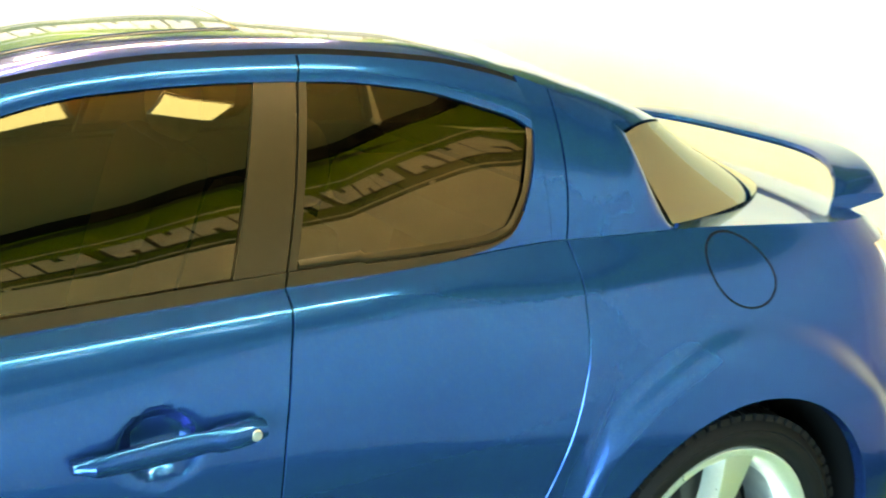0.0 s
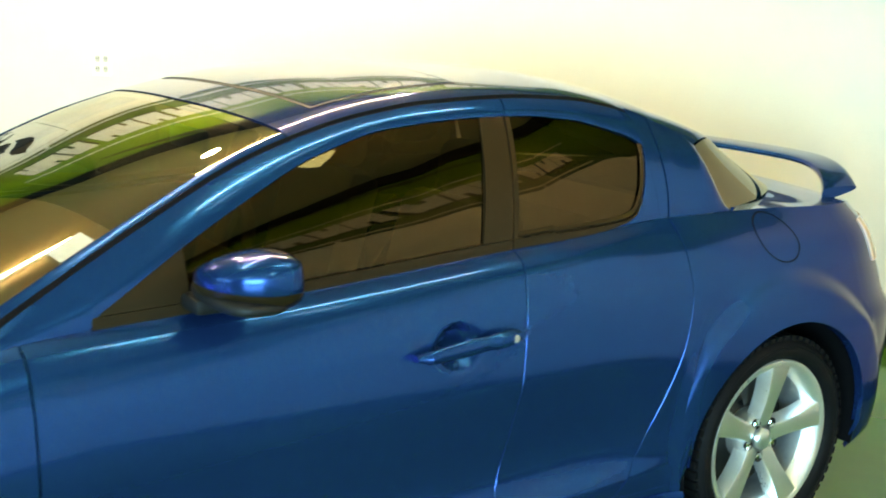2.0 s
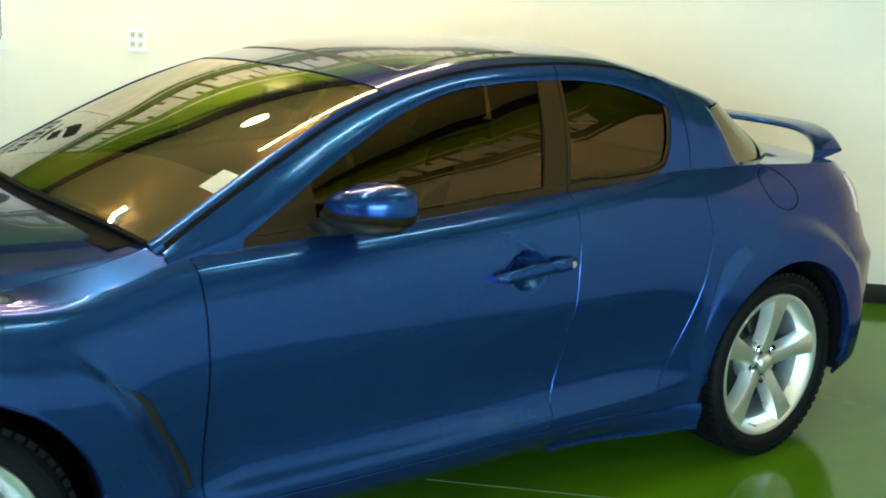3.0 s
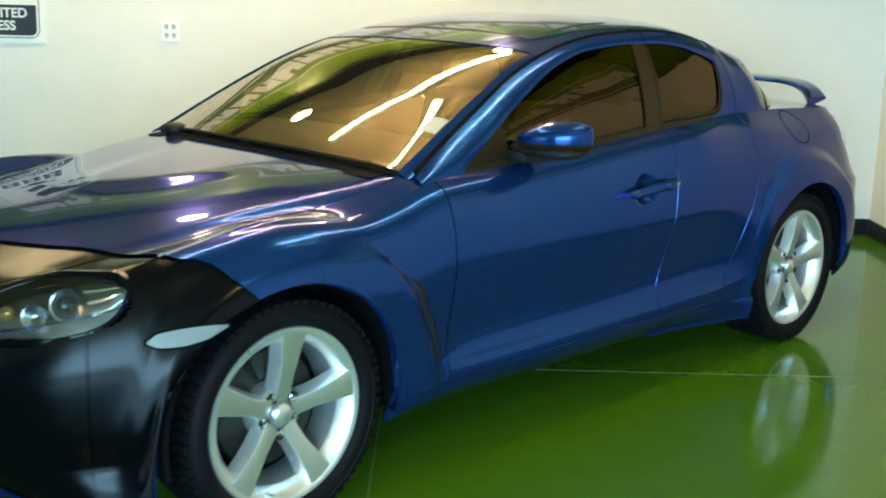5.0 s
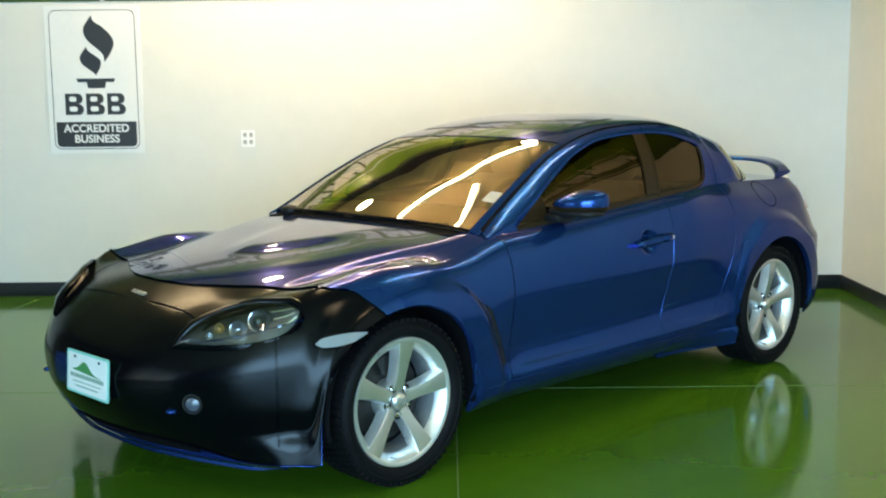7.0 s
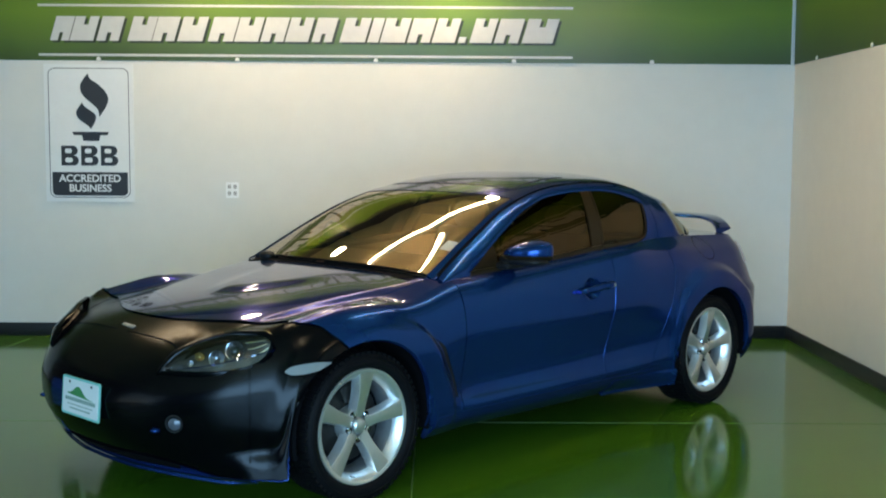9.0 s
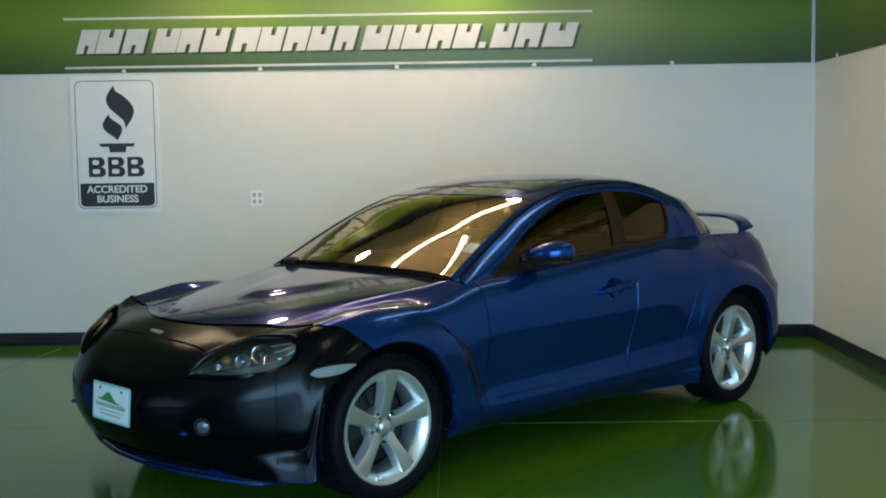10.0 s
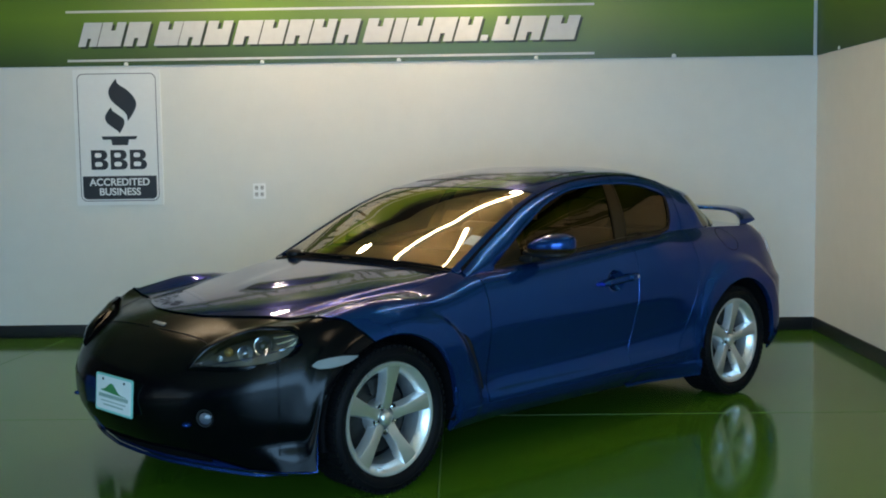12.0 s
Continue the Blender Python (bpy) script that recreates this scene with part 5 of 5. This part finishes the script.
lamp_cases = both_sides("headlamp", lambda: grid(lambda u, v: head(u, v, -0.035), steps(0.0, 1.0, 30), steps(0, 1, 12), 0.0), LAMP_DARK, "almond-shaped headlamp with a projector lens")
for s in (0, 1):
    c = lamp_cases[s]
    def bowl(u, v, r, depth):
        q = head(u, v, -0.014)
        d = Vector((-0.80, -0.52, 0.30)).normalized()
        bm = bmesh.new()
        m = Matrix.Translation(q) @ d.to_track_quat("Z", "Y").to_matrix().to_4x4()
        lathe(bm, [(0.0, -depth), (r * 0.6, -depth * 0.75), (r, 0.0), (r * 1.1, 0.001), (r * 1.1, -0.02)], 28, m)
        return bm
    for u, v, r, mat, nm in ((0.64, 0.52, 0.036, LAMP_CASE, "projector_bowl"), (0.46, 0.42, 0.030, LAMP_CASE, "reflector_bowl"), (0.33, 0.58, 0.017, AMBER_BOWL, "turn_lamp"), (0.23, 0.42, 0.012, LAMP_CASE, "side_lamp")):
        bm = bowl(u, v, r, r * 0.8)
        part(nm, mirrored(bm) if s else bm, mat, c)
    q = head(0.64, 0.52, -0.020)
    bm = blob(q.x, q.y, q.z, 0.023, 0.023, 0.023, 2.0, 20, 12)
    part("projector_lens", mirrored(bm) if s else bm, PROJECTOR, c)
    for v in (0.24, 0.46, 0.68):
        bm = grid(lambda u, w: head(u, v + 0.045 * w, -0.008), steps(0.76, 0.95, 10), steps(0, 1, 2), 0.006)
        part("louver", mirrored(bm) if s else bm, CHROME, c)
    def rim():
        n, rows = 80, []
        bm = bmesh.new()
        for i in range(n):
            t = i / n
            u, v = (2 * t, 0.0) if t < 0.5 else (2 - 2 * t, 1.0)
            q = head(u, v, 0.0)
            c = head(min(0.9, max(0.1, u)), 0.5, 0.0)
            d = (c - q).normalized()
            o = Vector((-0.50, -0.62, 0.60)).normalized()
            rows.append([bm.verts.new(q + d * a + o * b) for a, b in ((-0.027, -0.008), (-0.016, 0.005), (0.001, 0.008), (0.007, 0.004), (0.007, -0.03))])
        for i in range(n):
            j = (i + 1) % n
            for k in range(4):
                bm.faces.new((rows[i][k], rows[j][k], rows[j][k + 1], rows[i][k + 1]))
        bmesh.ops.recalc_face_normals(bm, faces=bm.faces)
        return bm
    bm = rim()
    part("rim", mirrored(bm) if s else bm, VINYL, c)
    bm = grid(lambda u, v: head(u, v, 0.006), steps(0.0, 1.0, 30), steps(0, 1, 12), 0.0)
    part("lens_cover", mirrored(bm) if s else bm, LENS, c, "clear polycarbonate lens")

# fog lamps, grille mouth, lip and plate
for s in (-1, 1):
    p = at_x(-2.085)
    f = flank(p, 0.405, -0.004)
    x, h, nx, ny = plan(p)
    d = Vector((nx, -ny, 0))
    if s > 0:
        f, d = Vector((f.x, -f.y, f.z)), Vector((d.x, -d.y, 0))
    m = Matrix.Translation(f) @ d.to_track_quat("Z", "Y").to_matrix().to_4x4()
    bm = bmesh.new()
    lathe(bm, [(0.0, 0.008), (0.018, 0.006), (0.027, 0.0), (0.029, -0.01)], 28, m)
    fog = part("fog_lamp", bm, FOG_LENS, car, "round clear fog lamp")
    bm = bmesh.new()
    lathe(bm, [(0.027, 0.0), (0.029, 0.006), (0.036, 0.006), (0.040, -0.006)], 28, m)
    part("bezel", bm, BLACK, fog)
    def on_nose(x0, x1, zlo, zhi, inset, s=s):
        bm = grid(lambda x, v: flank(at_x(x), zlo(x) + (zhi(x) - zlo(x)) * v, inset), steps(x0, x1, 8), steps(0, 1, 4), 0.004)
        return mirrored(bm) if s > 0 else bm
    c = flank(at_x(-2.128), 0.372, -0.002)
    part("bumper_insert", blob(c.x, c.y if s < 0 else -c.y, c.z, 0.022, 0.020, 0.011, 2.2, 20, 10), PAINT, fog, "blue bumper corner showing beside the lamp")
    part("lamp_pocket", on_nose(-2.055, -2.005, lambda x: 0.375, lambda x: 0.44, -0.0075), VINYL, fog)
for x0, x1, z0, z1 in ((-2.2105, -2.2030, 0.385, 0.500), (-2.203, -2.140, 0.238, 0.305)):
    bm = grid(lambda x, v: flank(at_x(x), z0 + (z1 - z0) * v, -0.0075), steps(x0, x1, 8), steps(0, 1, 4), 0.004)
    part("bumper_insert", mirrored(bm), PAINT, car, "blue bumper showing past the cover")
mouth = steps(at_x(-2.10), 0.0, 24)
mouth_all = mouth[:-1] + [0.0] + [-q for q in mouth[:-1][::-1]]
part("lower_grille", grid(signed(lambda p, v: flank(p, 0.195 + 0.065 * v, 0.004)), mouth_all, steps(0, 1, 6), 0.004), DARK, car, "dark lower air intake")
def skirt_end(x, v):
    return flank(at_x(x), 0.172 + (0.262 - 0.172) * v, -0.004 - 0.022 * smooth(0.42, 0.80, x) * (1 - v ** 2))


both_sides("sill_flare", lambda: grid(skirt_end, steps(0.42, 0.965, 30), steps(0, 1, 8), 0.008), PAINT, "blue flared end of the side skirt")
lip_p = steps(at_x(-1.86), 0.0, 70)
lip_all = lip_p[:-1] + [0.0] + [-q for q in lip_p[:-1][::-1]]
part("front_lip", grid(signed(lambda p, v: flank(p, 0.172 - 0.012 * (1 - v) * (1 - 0.85 * smooth(-1.98, -1.86, _ix(p))), -0.004 + 0.002 * v)), lip_all, steps(0, 1, 4), 0.012), PAINT, car, "blue lower lip of the bumper")

plate_m = Matrix.Translation((-2.219, -0.060, 0.452)) @ pose(0, 0, 0, 90, 0, -90) @ pose(0, 0, 0, -4, 0, 0)
bm = plate(bmesh.new(), rounded(0.312, 0.160, 0.01), 0.004, plate_m)
dealer = part("dealer_plate", bm, PLATE_TEAL, car, "white dealer plate with a pale teal border and green hill print", smooth=False)
part("plate_face", plate(bmesh.new(), rounded(0.292, 0.142, 0.010), 0.002, plate_m @ pose(0, 0, 0.004)), WHITE, dealer, smooth=False)
hill = [(-0.105 + 0.21 * i / 20, 0.012 + 0.038 * math.exp(-((i / 20 - 0.42) / 0.22) ** 2) - 0.012 * (i / 20)) for i in range(21)]
part("hill_print", plate(bmesh.new(), [(-0.105, 0.008)] + [(0.105, -0.002)] + hill[::-1], 0.001, plate_m @ pose(0, 0, 0.006)), GREEN_INK, dealer, smooth=False)
for y, w, h in ((-0.012, 0.25, 0.015), (-0.034, 0.21, 0.004), (-0.050, 0.17, 0.006)):
    n = int(w / 0.017)
    for k in range(n):
        x = -w / 2 + w * (k + 0.5) / n
        part("print_bar", plate(bmesh.new(), [(x - w / n * 0.38, y - h / 2), (x + w / n * 0.38, y - h / 2), (x + w / n * 0.38, y + h / 2), (x - w / n * 0.38, y + h / 2)], 0.001, plate_m @ pose(0, 0, 0.006)), GREY_INK, dealer, smooth=False)
for x in (-0.09, 0.09):
    bm = bmesh.new()
    lathe(bm, [(0.0, 0.004), (0.005, 0.003), (0.006, 0.0)], 12, plate_m @ pose(x, 0.058, 0.006))
    part("plate_screw", bm, BLACK, dealer)

# tail lamps
both_sides("tail_lamp", lambda: grid(lambda x, v: flank(at_x(x), 0.80 + 0.125 * v, -0.006), steps(1.875, 2.06, 16), steps(0, 1, 8), 0.01), AMBER, "orange and clear tail lamp")

# fuel flap: a round shut line on the quarter panel
def flap_ring():
    bm = bmesh.new()
    n = 48
    rows = []
    for i in range(n):
        a = 2 * math.pi * i / n
        rows.append([bm.verts.new(flank(at_x(1.385 + r * math.cos(a)), 0.913 + r * 0.72 * math.sin(a), o)) for r, o in ((0.084, -0.0006), (0.0865, -0.0012), (0.089, -0.0006))])
    for i in range(n):
        j = (i + 1) % n
        for k in range(2):
            bm.faces.new((rows[i][k], rows[i][k + 1], rows[j][k + 1], rows[j][k]))
    return bm


bm = flap_ring()
part("fuel_flap", bm, DARK, car, "round fuel flap shut line")

# ---- wing vent behind the front wheel ----
def vent(turn, v):
    r = 0.505 + 0.047 * smooth(25, 0, turn) + 0.038 * v * smooth(44, 30, turn)
    x, z = -WHEEL_X + r * math.cos(radians(turn)), WHEEL_Z + r * math.sin(radians(turn))
    return flank(at_x(x), z, -0.0015)


both_sides("wing_vent", lambda: grid(vent, steps(41, 3, 26), steps(1, 0, 5), 0.002), VENT, "black side vent behind the front wheel")

# ---- wipers ----
for y0, y1, x0, x1 in ((-0.52, 0.02, -0.800, -0.845), (0.10, 0.56, -0.855, -0.78)):
    bm = bmesh.new()
    for i in range(12):
        f0, f1 = i / 12, (i + 1) / 12
        xa, ya = x0 + (x1 - x0) * f0, y0 + (y1 - y0) * f0
        xb, yb = x0 + (x1 - x0) * f1, y0 + (y1 - y0) * f1
        za = 0.916 + 0.004 * math.sin(math.pi * f0)
        box(bm, -0.012, 0.012, 0, math.hypot(xb - xa, yb - ya), -0.004, 0.010, 0, Matrix.Translation((xa, ya, za)) @ pose(0, 0, 0, 0, 0, -math.degrees(math.atan2(xb - xa, yb - ya))))
    part("wiper", bm, BLACK, car, "black windscreen wiper")

# cowl corner caps beside the bonnet
part("cowl_cap", blob(-0.825, 0.525, 0.918, 0.040, 0.045, 0.024, 2.4, 20, 10), BLACK, car, "black cowl corner cap")

# ---- cabin ----
dash = blob(-0.52, 0, 0.86, 0.25, 0.66, 0.085, 4.0)
part("dashboard", dash, DASH, car, "dark moulded dashboard")
part("cabin_floor", cube(-0.75, 1.45, -0.70, 0.70, 0.25, 0.36, 0.03), DASH, car)
part("rear_shelf", cube(1.05, 1.62, -0.50, 0.50, 0.80, 0.93, 0.04), DASH, car)
part("centre_console", cube(-0.45, 0.55, -0.12, 0.12, 0.36, 0.66, 0.04), DASH, car)
for sy in (-1, 1):
    for x in (0.22, 0.86):
        seat = part("seat", cube(x - 0.28, x + 0.22, sy * 0.36 - 0.24, sy * 0.36 + 0.24, 0.36, 0.54, 0.06), TAN, car, "tan leather seat")
        part("backrest", cube(-0.06, 0.07, sy * 0.36 - 0.23, sy * 0.36 + 0.23, 0, 0.56 if x < 0.5 else 0.46, 0.05, pose(x + 0.18, 0, 0.48, 0, 16, 0)), TAN, seat)
        if x < 0.5:
            part("headrest", blob(x + 0.36, sy * 0.36, 1.09, 0.05, 0.13, 0.085, 3.0), TAN, seat)
bm = bmesh.new()
n = 40
wm = pose(-0.20, -0.36, 0.90, 0, -66, 0)
rings = []
for i in range(n):
    a = 2 * math.pi * i / n
    ring = []
    for k in range(8):
        b = 2 * math.pi * k / 8
        r = 0.18 + 0.016 * math.cos(b)
        ring.append(bm.verts.new(wm @ Vector((r * math.cos(a), r * math.sin(a), 0.016 * math.sin(b)))))
    rings.append(ring)
for i in range(n):
    for k in range(8):
        bm.faces.new((rings[i][k], rings[(i + 1) % n][k], rings[(i + 1) % n][(k + 1) % 8], rings[i][(k + 1) % 8]))
box(bm, -0.17, 0.17, -0.03, 0.03, -0.02, 0.0, 0.006, wm)
box(bm, -0.06, 0.06, -0.07, 0.07, -0.025, 0.01, 0.012, wm)
part("steering_wheel", bm, DASH, car, "dark three-spoke steering wheel")
# sticker on the windscreen and rear-view mirror
part("windscreen_sticker", grid(lambda x, w: roof(x, w, -0.0022), steps(-0.615, -0.545, 4), steps(-0.945, -0.85, 4), 0.0005), PAPER, car, "small white paper sticker on the windscreen", smooth=False)
part("rear_view_mirror", cube(-0.10, -0.075, -0.11, 0.11, 1.13, 1.19, 0.01), BLACK, car, "black rear-view mirror")
